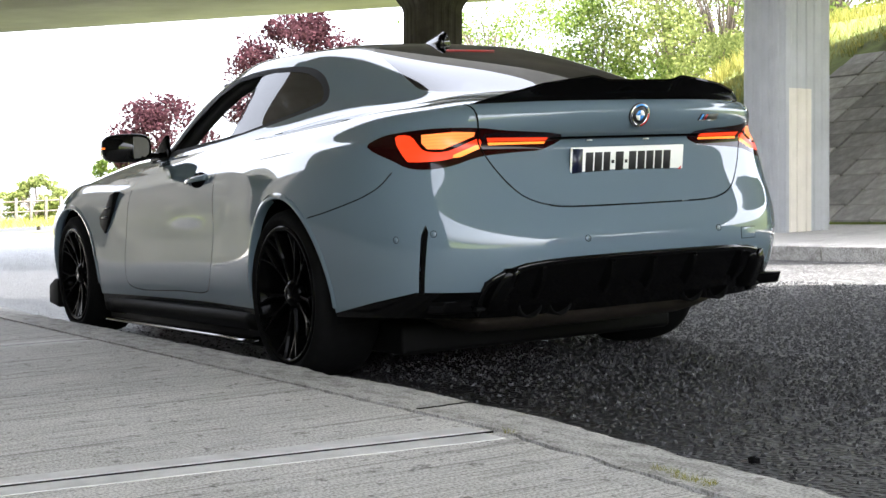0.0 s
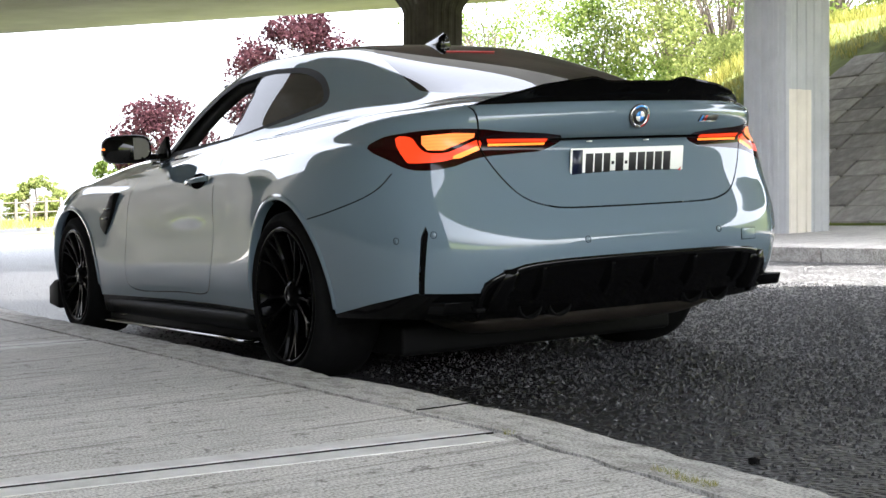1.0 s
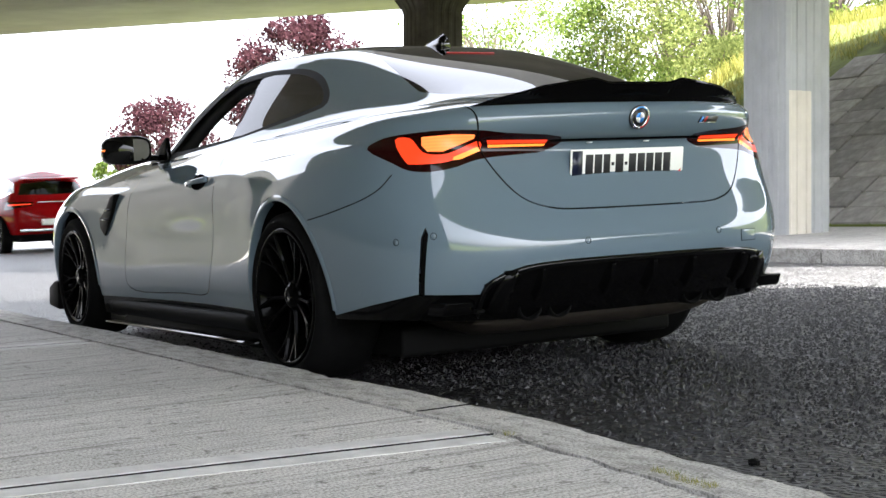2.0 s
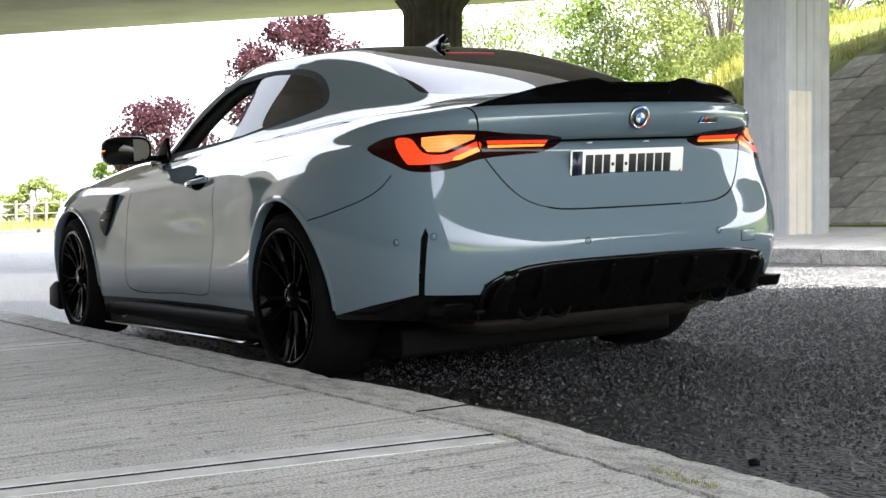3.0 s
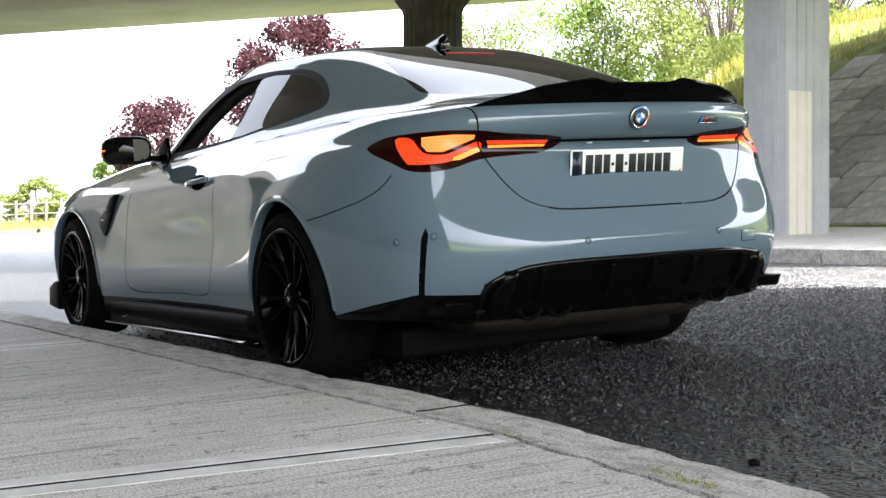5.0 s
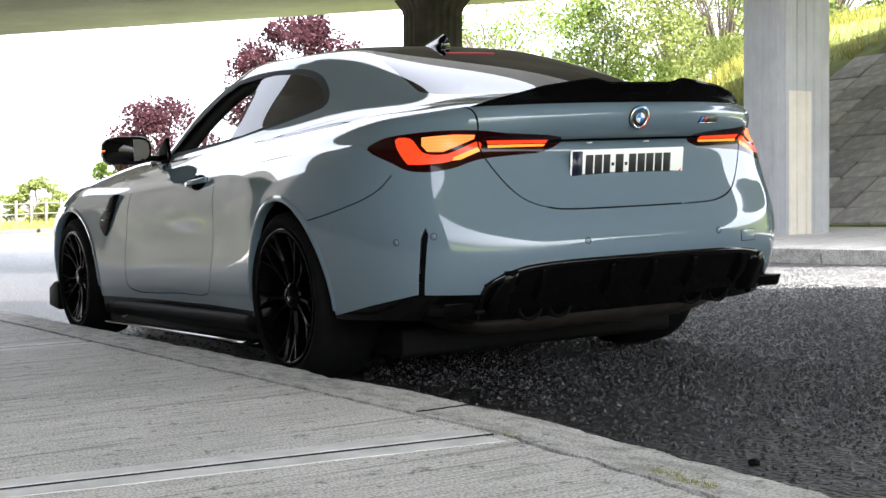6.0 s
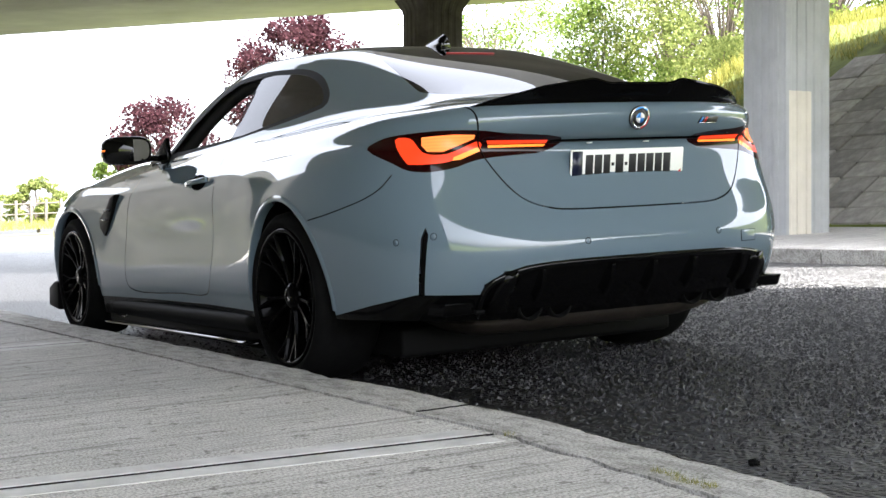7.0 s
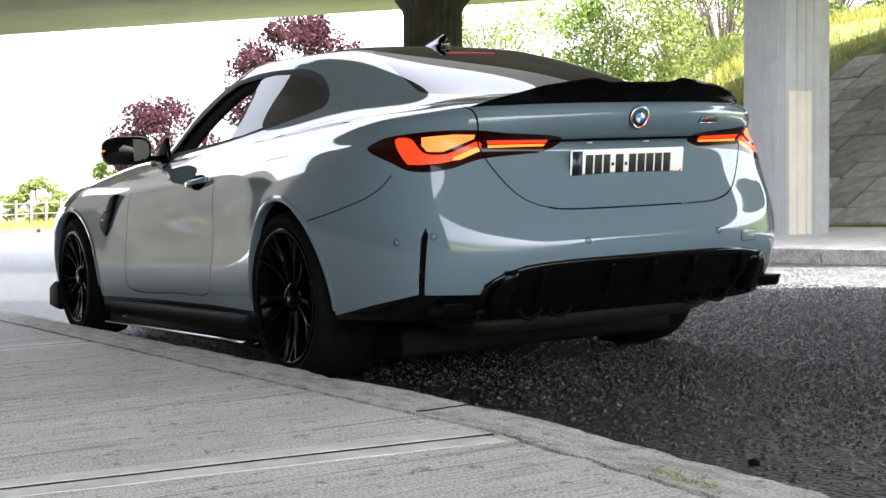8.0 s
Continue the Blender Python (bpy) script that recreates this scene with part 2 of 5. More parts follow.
def prism(poly, y0, y1, bevel=0.0, axes="xz"):
    """A closed outline pushed along the third axis from y0 to y1."""
    bm = bmesh.new()
    def at(p, w):
        return {"xz": (p[0], w, p[1]), "yz": (w, p[0], p[1]), "xy": (p[0], p[1], w)}[axes]
    a = [bm.verts.new(at(p, y0)) for p in poly]
    b = [bm.verts.new(at(p, y1)) for p in poly]
    n = len(poly)
    bm.faces.new(a)
    bm.faces.new(b[::-1])
    for i in range(n):
        bm.faces.new((a[i], b[i], b[(i + 1) % n], a[(i + 1) % n]))
    bmesh.ops.recalc_face_normals(bm, faces=bm.faces)
    if bevel:
        bmesh.ops.bevel(bm, geom=bm.edges[:], offset=bevel, segments=2, profile=0.5, affect='EDGES')
    return bm


def revolve(profile, n=64, axis="y", closed=True):
    """A ring of (radius, offset along the axis) points turned round the axis."""
    bm = bmesh.new()
    rings = []
    for k in range(n):
        a = 2 * math.pi * k / n
        rings.append([bm.verts.new((r * math.cos(a), w, r * math.sin(a)) if axis == "y" else (r * math.cos(a), r * math.sin(a), w)) for r, w in profile])
    m = len(profile)
    for k in range(n):
        p, q = rings[k], rings[(k + 1) % n]
        for i in range(m if closed else m - 1):
            bm.faces.new((p[i], p[(i + 1) % m], q[(i + 1) % m], q[i]))
    bmesh.ops.recalc_face_normals(bm, faces=bm.faces)
    return bm


# ---- ground: the road leans towards the near kerb and climbs ahead ----
SX, SY = 0.01342, -0.05999
TILT = pose(0, 0, 0, -3.433, -0.769, 0)


def lean(x, y):
    return SX * x + SY * y


def blocks(name, label, pieces, material, kind="structure", bevel=0.0, m=TILT):
    bm = bmesh.new()
    for p in pieces:
        add_box(bm, *p)
    if bevel:
        bmesh.ops.bevel(bm, geom=bm.edges[:], offset=bevel, segments=2, profile=0.5, affect='EDGES')
    ob = part(name, bm, material, None, label, smooth=False)
    ob.matrix_world = m
    return tagged(ob, kind=kind)


def dip(x):
    """The road eases off ahead of the bridge."""
    return 0.0094 * max(0.0, x - 10.5)


def build_ground():
    bm = bmesh.new()
    def h(x, y):
        r = math.hypot(x, y)
        k = min(1.0, 70.0 / max(r, 1e-6))
        return lean(x * k, y * k) - 0.04 - dip(x * k)
    rings = [0, 2, 5, 10, 16, 24, 34, 46, 60, 75, 95, 130, 200, 400, 900, 2500]
    n = 72
    c = bm.verts.new((0, 0, h(0, 0)))
    last = None
    for r in rings[1:]:
        ring = [bm.verts.new((r * math.cos(2 * math.pi * k / n), r * math.sin(2 * math.pi * k / n), h(r * math.cos(2 * math.pi * k / n), r * math.sin(2 * math.pi * k / n)))) for k in range(n)]
        for k in range(n):
            if last is None:
                bm.faces.new((c, ring[k], ring[(k + 1) % n]))
            else:
                bm.faces.new((last[k], ring[k], ring[(k + 1) % n], last[(k + 1) % n]))
        last = ring
    tagged(part("ground", bm, GRASS, None, "sunlit rough grass verge reaching to the horizon"), kind="structure")


def kerb_edge(x):
    turn = 0.3 * (1 - math.exp(-0.17 * (x + 1.2) ** 2)) if x < -1.2 else 0.0
    return 1.05 + turn + 0.012 * noise.noise((x * 2.2, 0.3, 0)) + 0.034 * max(0, noise.noise((x * 6.5, 4.3, 0))) + 0.010 * noise.noise((x * 17.0, 1.3, 0))


def build_road():
    bm = bmesh.new()
    xs = [-40 + k * 2 for k in range(72)]
    right = lambda x: -9.5 if 23 < x < 35 else -5.25     # mouth of a side road beyond the bridge
    rows = [[bm.verts.new((x, y, -dip(x))) for y in (right(x), -2, 1.6)] for x in xs]
    for a, b in zip(rows, rows[1:]):
        for i in range(2):
            bm.faces.new((a[i], b[i], b[i + 1], a[i + 1]))
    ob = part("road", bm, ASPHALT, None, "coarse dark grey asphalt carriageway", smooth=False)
    ob.matrix_world = TILT
    tagged(ob, kind="structure")
    # footpath slabs with skewed joints and smooth trowelled margins
    for k in range(-3, 6):
        x0, x1 = -2.11 + 3.52 * k, -2.11 + 3.52 * (k + 1)
        skew = lambda x, y: x + 0.17 * (y - 1.33)
        n = 70
        front = [(x0 + 0.014 + (x1 - x0 - 0.028) * i / n, max(1.305, kerb_edge(x0 + 3.52 * i / n) + 0.222) + 0.010 * noise.noise((x0 + 3.5 * i / n * 1.7, 9.1, 0)) + 0.024 * max(0, noise.noise((x0 + 3.5 * i / n * 7.0, 2.7, 0)))) for i in range(n + 1)]
        slab = part("pavement_slab", prism([(skew(x, y), y) for x, y in front] + [(skew(x1 - 0.014, 4.2), 4.2), (skew(x0 + 0.014, 4.2), 4.2)], -0.1, 0.1, axes="xy"), CONCRETE, None, "pale brushed concrete footpath slab beside the kerb", smooth=False)
        slab.matrix_world = TILT
        slab.data.materials.append(GAP)     # dirt in the joints
        for f in slab.data.polygons:
            f.material_index = 1 if abs(f.normal.z) < 0.5 else 0
        tagged(slab, kind="structure")
        for name, a, b in (("margin", x0 + 0.018, x0 + 0.105), ("margin", x1 - 0.115, x1 - 0.018)):
            m = 40
            inner = [(b if a == x0 + 0.018 else a) + 0.006 * noise.noise((j * 0.9, x0, a)) for j in range(m + 1)]
            outer_x = a
            y_in = max(1.335, kerb_edge(outer_x) + 0.25)
            ys = [y_in + (4.19 - y_in) * j / m for j in range(m + 1)]
            outer = a if a == x0 + 0.018 else b
            part("margin", prism([(skew(outer, y), y) for y in ys] + [(skew(inner[j], ys[j]), ys[j]) for j in range(m, -1, -1)], 0.099, 0.1018, axes="xy"), SMOOTH, slab, smooth=False)
    blocks("pavement_bed", "dark dirt bed under the slabs", [(-12.5, -1.5, 1.62, 4.15, -0.12, 0.06), (-1.498, 18.9, 1.31, 4.15, -0.12, 0.06)], GAP)
    bm = bmesh.new()
    xs = [-12 + 0.05 * k for k in range(900)]
    prof = lambda x: [(kerb_edge(x) - 0.012, -0.1), (kerb_edge(x) - 0.01, 0.07), (kerb_edge(x) + 0.01, 0.096), (kerb_edge(x) + 0.03, 0.1), (max(1.283, kerb_edge(x) + 0.2), 0.1), (max(1.283, kerb_edge(x) + 0.2), -0.1)]
    rows = [[bm.verts.new((x, y, z)) for y, z in prof(x)] for x in xs]
    for a, b in zip(rows, rows[1:]):
        for i in range(5):
            bm.faces.new((a[i], a[i + 1], b[i + 1], b[i]))
    ob = part("kerb_near", bm, KERBSTONE, None, "worn cast concrete kerb with chipped edge", smooth=False)
    ob.matrix_world = TILT
    tagged(ob, kind="structure")
    # open joint across the kerb
    edge = [(-1.632 + 0.008 * noise.noise((k * 0.7, 5.1, 0)), kerb_edge(-1.63) + 0.004 + 0.2 * k / 14) for k in range(15)]
    part("kerb_joint", prism([(x - 0.004, y) for x, y in edge] + [(x + 0.004, y) for x, y in edge[::-1]], 0.06, 0.1025, axes="xy"), GAP, ob, smooth=False)
    blocks("pavement_far", "far concrete footpath under the bridge", [(-40, 21.5, -9.0, -5.42, -0.1, 0.1)], CONCRETE)
    blocks("kerb_far", "far concrete kerb", [(-40 + 0.9 * k, -40 + 0.9 * k + 0.894, -5.42, -5.25, -0.1, 0.12) for k in range(68)], KERBSTONE, bevel=0.008)


def build_chippings():
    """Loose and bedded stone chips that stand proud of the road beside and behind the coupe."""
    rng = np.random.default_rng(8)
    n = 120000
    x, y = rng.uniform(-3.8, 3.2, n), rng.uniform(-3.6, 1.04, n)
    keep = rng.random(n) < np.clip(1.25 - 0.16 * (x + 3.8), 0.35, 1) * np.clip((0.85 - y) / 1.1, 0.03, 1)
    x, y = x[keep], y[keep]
    n = len(x)
    r, h, a = rng.uniform(0.005, 0.013, n), rng.uniform(0.002, 0.011, n), rng.uniform(0, 6.28, n)
    v = np.zeros((n, 5, 3))
    for k in range(4):
        e = r * rng.uniform(0.7, 1.3, n)
        v[:, k] = np.stack([x + e * np.cos(a + k * 1.5708), y + e * np.sin(a + k * 1.5708), np.full(n, -0.001)], 1)
    v[:, 4] = np.stack([x + r * rng.uniform(-0.5, 0.5, n), y + r * rng.uniform(-0.5, 0.5, n), h], 1)
    tri = np.array([(0, 1, 4), (1, 2, 4), (2, 3, 4), (3, 0, 4)])
    faces = (np.arange(n)[:, None, None] * 5 + tri[None]).reshape(-1, 3)
    me = bpy.data.meshes.new("road_chippings")
    me.from_pydata(v.reshape(-1, 3).tolist(), [], faces.tolist())
    me.materials.append(CHIPS)
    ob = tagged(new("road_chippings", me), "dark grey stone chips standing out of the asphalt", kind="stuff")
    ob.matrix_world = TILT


def road_stone(x, y, r, seed):
    rnd = random.Random(seed)
    bm = bmesh.new()
    bmesh.ops.create_icosphere(bm, subdivisions=2, radius=r)
    for v in bm.verts:
        v.co *= rnd.uniform(0.75, 1.2)
        v.co.z = max(-0.3 * r, v.co.z * 0.7)
    ob = part("road_stone", bm, RUBBER, None, "small dark stone lying on the asphalt", smooth=False)
    ob.matrix_world = TILT @ pose(x, y, 0.3 * r)
    return tagged(ob, category="stone", group="stones on the road")


# the bridge crosses at a skew: NRM points across it, ALG along it
NRM, ALG = Vector((0.62, -0.785, 0)), Vector((0.785, 0.62, 0))
DECK = 4.5


def build_bridge():
    """Two decks; the second one narrows in plan towards the far abutment."""
    near = lambda k: np.interp(k, [-8, 9, 26], [4.1, 7.9, 8.1])
    far = lambda k: np.interp(k, [-8, -3, 0, 5, 26], [14.3, 15.9, 16.8, 18.45, 18.5])
    spans = (("bridge_deck_1", (-26, 26), lambda k: -9.4, lambda k: 3.0, (0.86, 0.0)), ("bridge_deck_2", (-8, -3, 0, 2.5, 5, 9, 15, 26), near, far, (0.62, 0.02)))
    for name, along, lo, hi, belly in spans:
        bm = bmesh.new()
        rows = []
        for k in along:
            n0, n1 = lo(k), hi(k)
            low = [(n0, DECK + 0.3), (n0 + 1.3, DECK), (n0 + belly[0] * (n1 - n0), DECK + belly[1]), (n1, DECK + 0.35)]
            prof = low + [(n1, DECK + 1.0), (n1 - 0.3, DECK + 1.0), (n1 - 0.3, DECK + 0.7), (n0 + 0.3, DECK + 0.7), (n0 + 0.3, DECK + 1.0), (n0, DECK + 1.0)]
            rows.append([bm.verts.new(NRM * n + ALG * k + Vector((0, 0, z))) for n, z in prof])
        m = len(rows[0])
        bm.faces.new(rows[0])
        bm.faces.new(rows[-1][::-1])
        for a, b in zip(rows, rows[1:]):
            for i in range(m):
                bm.faces.new((a[i], b[i], b[(i + 1) % m], a[(i + 1) % m]))
        bmesh.ops.recalc_face_normals(bm, faces=bm.faces)
        tagged(part(name, bm, SOFFIT, None, "board-marked concrete bridge deck with parapets", smooth=False), kind="structure")


def column(x, y, z0, z1, label, half=0.425, patch=None, material=None):
    """A fluted column: rounded-square plan with vertical grooves, flared at the head."""
    bm = bmesh.new()
    pts = []
    n = 160
    for k in range(n):
        a = 2 * math.pi * k / n
        c, s = math.cos(a), math.sin(a)
        r = half / max(abs(c) ** 6 + abs(s) ** 6, 1e-9) ** (1 / 6) * (1.0 - 0.035 * (abs(c * s) * 2) ** 3)
        u = (k % 8) / 8
        pts.append((c, s, r - (0.016 if u < 0.45 else 0.0)))
    rows = []
    for z, f in ((z0, 1), (z1 - 0.02, 1), (z1 + 0.06, 1.06), (z1 + 0.3, 1.4), (z1 + 0.5, 1.5)):
        rows.append([bm.verts.new((x + c * r * f, y + s * r * f, z)) for c, s, r in pts])
    for a, b in zip(rows, rows[1:]):
        for i in range(n):
            bm.faces.new((a[i], a[(i + 1) % n], b[(i + 1) % n], b[i]))
    ob = tagged(part("bridge_column", bm, material or COLUMN, None, label, smooth=False), category="column", group="bridge columns")
    if patch:
        lo, hi, top = patch
        bm = bmesh.new()
        right, front = Vector((-0.511, -0.859)), Vector((-0.859, 0.511))
        ks = [k for k in range(n) if lo < right.x * pts[k][0] * pts[k][2] + right.y * pts[k][1] * pts[k][2] < hi and front.x * pts[k][0] + front.y * pts[k][1] > 0]
        rows = [[bm.verts.new((x + pts[k][0] * (pts[k][2] + d), y + pts[k][1] * (pts[k][2] + d), z)) for k in ks] for z, d in ((z0, 0.0), (z0, 0.004), (z0 + top, 0.004), (z0 + top, 0.0))]
        for a, b in zip(rows, rows[1:]):
            for i in range(len(ks) - 1):
                bm.faces.new((a[i], a[i + 1], b[i + 1], b[i]))
        part("paint_patch", bm, CREAM, ob, "cream painted patch", smooth=False)
    return ob


def build_unseen_wall():
    """An upright concrete wall behind the near footpath, up to the decks, with a grass verge at its foot; out of view,
    added to block light and darken the coupe's side.
    """
    bm = bmesh.new()
    rows = [[bm.verts.new((x, y, z)) for y, z in ((5.3, -0.1), (5.42, 4.9), (6.3, 4.9), (6.3, -0.1))] for x in (-4.2, 0, 4, 8, 12, 16, 20, 26)]
    for a, b in zip(rows, rows[1:]):
        for i in range(3):
            bm.faces.new((a[i], a[i + 1], b[i + 1], b[i]))
    bm.faces.new(rows[0])
    bm.faces.new(rows[-1][::-1])
    bmesh.ops.recalc_face_normals(bm, faces=bm.faces)
    ob = part("unseen_near_wall", bm, UNSEEN_WALL, None, "unseen dark concrete wall added behind the footpath to darken the coupe's side", smooth=False)
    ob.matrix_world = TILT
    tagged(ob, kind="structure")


build_ground()
build_unseen_wall()
build_road()
build_chippings()
road_stone(-2.50, 0.775, 0.017, 1)
road_stone(-1.00, 0.69, 0.010, 2)
build_bridge()
column(6.08, -7.66, 0.4, DECK, "pale ribbed concrete bridge column standing on the footpath", 0.365, (-0.08, 0.20, 1.72))
# this column's deep shade comes from its darker material
column(16.0, -9.1, 0.5, DECK, "ribbed bridge column under the deck edge, its shade put into a dark colour", material=SHADED_COLUMN)


# ---- the coupe ----
# Half of the body as lines that run round it, from the middle of the tail along the side to the middle of the nose.
def line(*pts):
    return [Vector(p) for p in pts]


SILL = line((-0.98, 0, 0.27), (-0.98, 0.3, 0.27), (-0.96, 0.58, 0.27), (-0.86, 0.78, 0.28), (-0.68, 0.87, 0.28), (-0.42, 0.90, 0.27), (0, 0.91, 0.25), (0.45, 0.875, 0.16),
            (1.0, 0.845, 0.15), (1.7, 0.845, 0.14), (2.35, 0.88, 0.14), (2.857, 0.91, 0.2), (3.25, 0.90, 0.2), (3.52, 0.74, 0.17), (3.66, 0.38, 0.16), (3.68, 0, 0.16))
LOW = line((-1.12, 0, 0.42), (-1.115, 0.3, 0.42), (-1.08, 0.58, 0.42), (-0.95, 0.775, 0.41), (-0.74, 0.885, 0.41), (-0.43, 0.925, 0.42), (0, 0.935, 0.42), (0.45, 0.915, 0.37),
           (1.0, 0.897, 0.345), (1.7, 0.897, 0.345), (2.35, 0.92, 0.37), (2.857, 0.935, 0.42), (3.25, 0.93, 0.38), (3.56, 0.76, 0.34), (3.70, 0.39, 0.33), (3.72, 0, 0.33))
MID = line((-1.14, 0, 0.57), (-1.135, 0.3, 0.57), (-1.10, 0.58, 0.57), (-0.96, 0.795, 0.57), (-0.74, 0.90, 0.58), (-0.43, 0.945, 0.59), (0, 0.955, 0.60), (0.45, 0.912, 0.58),
           (1.0, 0.894, 0.56), (1.7, 0.894, 0.55), (2.35, 0.912, 0.565), (2.857, 0.948, 0.60), (3.25, 0.935, 0.54), (3.56, 0.77, 0.5), (3.71, 0.39, 0.5), (3.73, 0, 0.5))
WAIST = line((-1.085, 0, 0.68), (-1.08, 0.3, 0.68), (-1.04, 0.58, 0.69), (-0.925, 0.785, 0.71), (-0.72, 0.895, 0.74), (-0.42, 0.945, 0.76), (0, 0.95, 0.765), (0.45, 0.912, 0.75),
             (1.0, 0.905, 0.735), (1.7, 0.90, 0.725), (2.35, 0.91, 0.73), (2.857, 0.935, 0.745), (3.25, 0.915, 0.68), (3.54, 0.75, 0.62), (3.68, 0.38, 0.62), (3.70, 0, 0.62))
SHOULDER = line((-1.04, 0, 0.80), (-1.035, 0.3, 0.80), (-1.00, 0.58, 0.81), (-0.90, 0.765, 0.84), (-0.70, 0.875, 0.88), (-0.40, 0.905, 0.885), (0, 0.905, 0.88), (0.45, 0.885, 0.86),
                (1.0, 0.885, 0.84), (1.7, 0.88, 0.81), (2.35, 0.885, 0.81), (2.857, 0.89, 0.83), (3.2, 0.84, 0.77), (3.46, 0.68, 0.71), (3.60, 0.35, 0.70), (3.63, 0, 0.70))
EDGE = line((-1.10, 0, 1.03), (-1.09, 0.3, 1.03), (-1.02, 0.58, 1.02), (-0.87, 0.71, 1.01), (-0.66, 0.80, 1.0), (-0.38, 0.83, 0.985), (0, 0.835, 0.96), (0.45, 0.835, 0.94),
            (1.0, 0.84, 0.92), (1.7, 0.835, 0.90), (2.35, 0.80, 0.90), (2.8, 0.74, 0.89), (3.1, 0.66, 0.85), (3.34, 0.5, 0.79), (3.46, 0.26, 0.78), (3.48, 0, 0.78))
TOP = line((-0.86, 0, 1.06), (-0.85, 0.3, 1.06), (-0.80, 0.54, 1.06), (-0.70, 0.66, 1.045), (-0.52, 0.735, 1.04), (-0.3, 0.765, 1.028), (0.05, 0.78, 1.008), (0.45, 0.793, 0.983),
           (1.0, 0.80, 0.965), (1.65, 0.80, 0.935), (2.2, 0.72, 0.95), (2.55, 0.6, 0.96), (2.8, 0.5, 0.94), (2.95, 0.36, 0.91), (3.0, 0.18, 0.905), (3.0, 0, 0.905))
BELT = line((-0.70, 0, 1.09), (-0.69, 0.28, 1.09), (-0.64, 0.52, 1.09), (-0.52, 0.64, 1.08), (-0.36, 0.69, 1.072), (-0.15, 0.702, 1.064), (0.12, 0.716, 1.052), (0.47, 0.748, 1.027),
            (0.95, 0.775, 1.005), (1.6, 0.785, 0.96), (2.0, 0.66, 0.99), (2.2, 0.52, 1.0), (2.28, 0.40, 1.005), (2.33, 0.26, 1.01), (2.36, 0.13, 1.01), (2.36, 0, 1.01))
PANE = line((-0.30, 0, 1.235), (-0.29, 0.26, 1.23), (-0.25, 0.47, 1.22), (-0.17, 0.56, 1.21), (-0.06, 0.61, 1.20), (0.08, 0.645, 1.20), (0.25, 0.66, 1.195), (0.55, 0.675, 1.19),
            (0.95, 0.685, 1.18), (1.4, 0.685, 1.15), (1.68, 0.60, 1.18), (1.8, 0.48, 1.20), (1.85, 0.37, 1.205), (1.88, 0.25, 1.21), (1.9, 0.12, 1.21), (1.9, 0, 1.21))
RAIL = line((0.20, 0, 1.36), (0.20, 0.22, 1.357), (0.21, 0.40, 1.35), (0.24, 0.48, 1.34), (0.30, 0.53, 1.333), (0.38, 0.555, 1.33), (0.5, 0.57, 1.33), (0.65, 0.58, 1.333),
            (0.9, 0.585, 1.333), (1.12, 0.575, 1.325), (1.28, 0.52, 1.33), (1.36, 0.42, 1.345), (1.39, 0.33, 1.352), (1.41, 0.22, 1.358), (1.42, 0.11, 1.36), (1.42, 0, 1.36))
ROOF = line((0.42, 0, 1.39), (0.42, 0.16, 1.389), (0.44, 0.30, 1.383), (0.47, 0.37, 1.377), (0.52, 0.42, 1.373), (0.58, 0.45, 1.371), (0.65, 0.46, 1.372), (0.75, 0.465, 1.373),
            (0.88, 0.465, 1.375), (1.0, 0.455, 1.377), (1.08, 0.40, 1.383), (1.13, 0.33, 1.39), (1.16, 0.25, 1.394), (1.17, 0.17, 1.396), (1.18, 0.08, 1.398), (1.18, 0, 1.398))
SPINE = [Vector((0.62 + 0.45 * k / 15, 0, 1.405)) for k in range(16)]
CREASE = [Vector((-1.025, 0, 0.885)), Vector((-1.02, 0.3, 0.885)), Vector((-0.985, 0.57, 0.89))] + [a.lerp(b, 0.3) for a, b in zip(SHOULDER[3:], EDGE[3:])]
BROW = [Vector((-1.085, 0, 0.925)), Vector((-1.08, 0.3, 0.925)), Vector((-1.02, 0.58, 0.925))] + [a.lerp(b, 0.62) for a, b in zip(SHOULDER[3:], EDGE[3:])]
CAGE = np.array([[tuple(p) for p in row] for row in (SILL, LOW, MID, WAIST, SHOULDER, CREASE, BROW, EDGE, TOP, BELT, PANE, RAIL, ROOF, SPINE)])
FLIP = np.array((1, -1, 1))


def spline_basis(n, per, mode):
    """Cubic B-spline weights; mode 'mirror' reflects the ends, 'open' lets them run straight."""
    ts = np.linspace(0, n - 1, (n - 1) * per + 1)
    w = np.zeros((len(ts), n + 2))
    for r, t in enumerate(ts):
        i = min(int(t), n - 2)
        f = t - i
        w[r, i:i + 4] = ((1 - f) ** 3 / 6, (3 * f ** 3 - 6 * f ** 2 + 4) / 6, (-3 * f ** 3 + 3 * f ** 2 + 3 * f + 1) / 6, f ** 3 / 6)
    return w


def pad_round(a):
    """Stations: reflect across the middle plane at tail and nose."""
    return np.concatenate([a[:, 1:2] * FLIP, a, a[:, -2:-1] * FLIP], 1)


def pad_up(a):
    """Levels: straight on at the sill, reflected across the spine."""
    return np.concatenate([2 * a[:1] - a[1:2], a, a[-2:-1] * FLIP], 0)


def surface(cage, pu, pv):
    nl, ns = cage.shape[:2]
    bu, bv = spline_basis(nl, pu, ''), spline_basis(ns, pv, '')
    a = np.einsum('us,lsk->luk', bv, pad_round(cage))
    return np.einsum('vl,luk->vuk', bu, pad_up(a))


def body_grid():
    want = CAGE.copy()
    c = CAGE.copy()
    for _ in range(3):
        c += 0.8 * (want - surface(c, 1, 1))
    return surface(c, 8, 10)


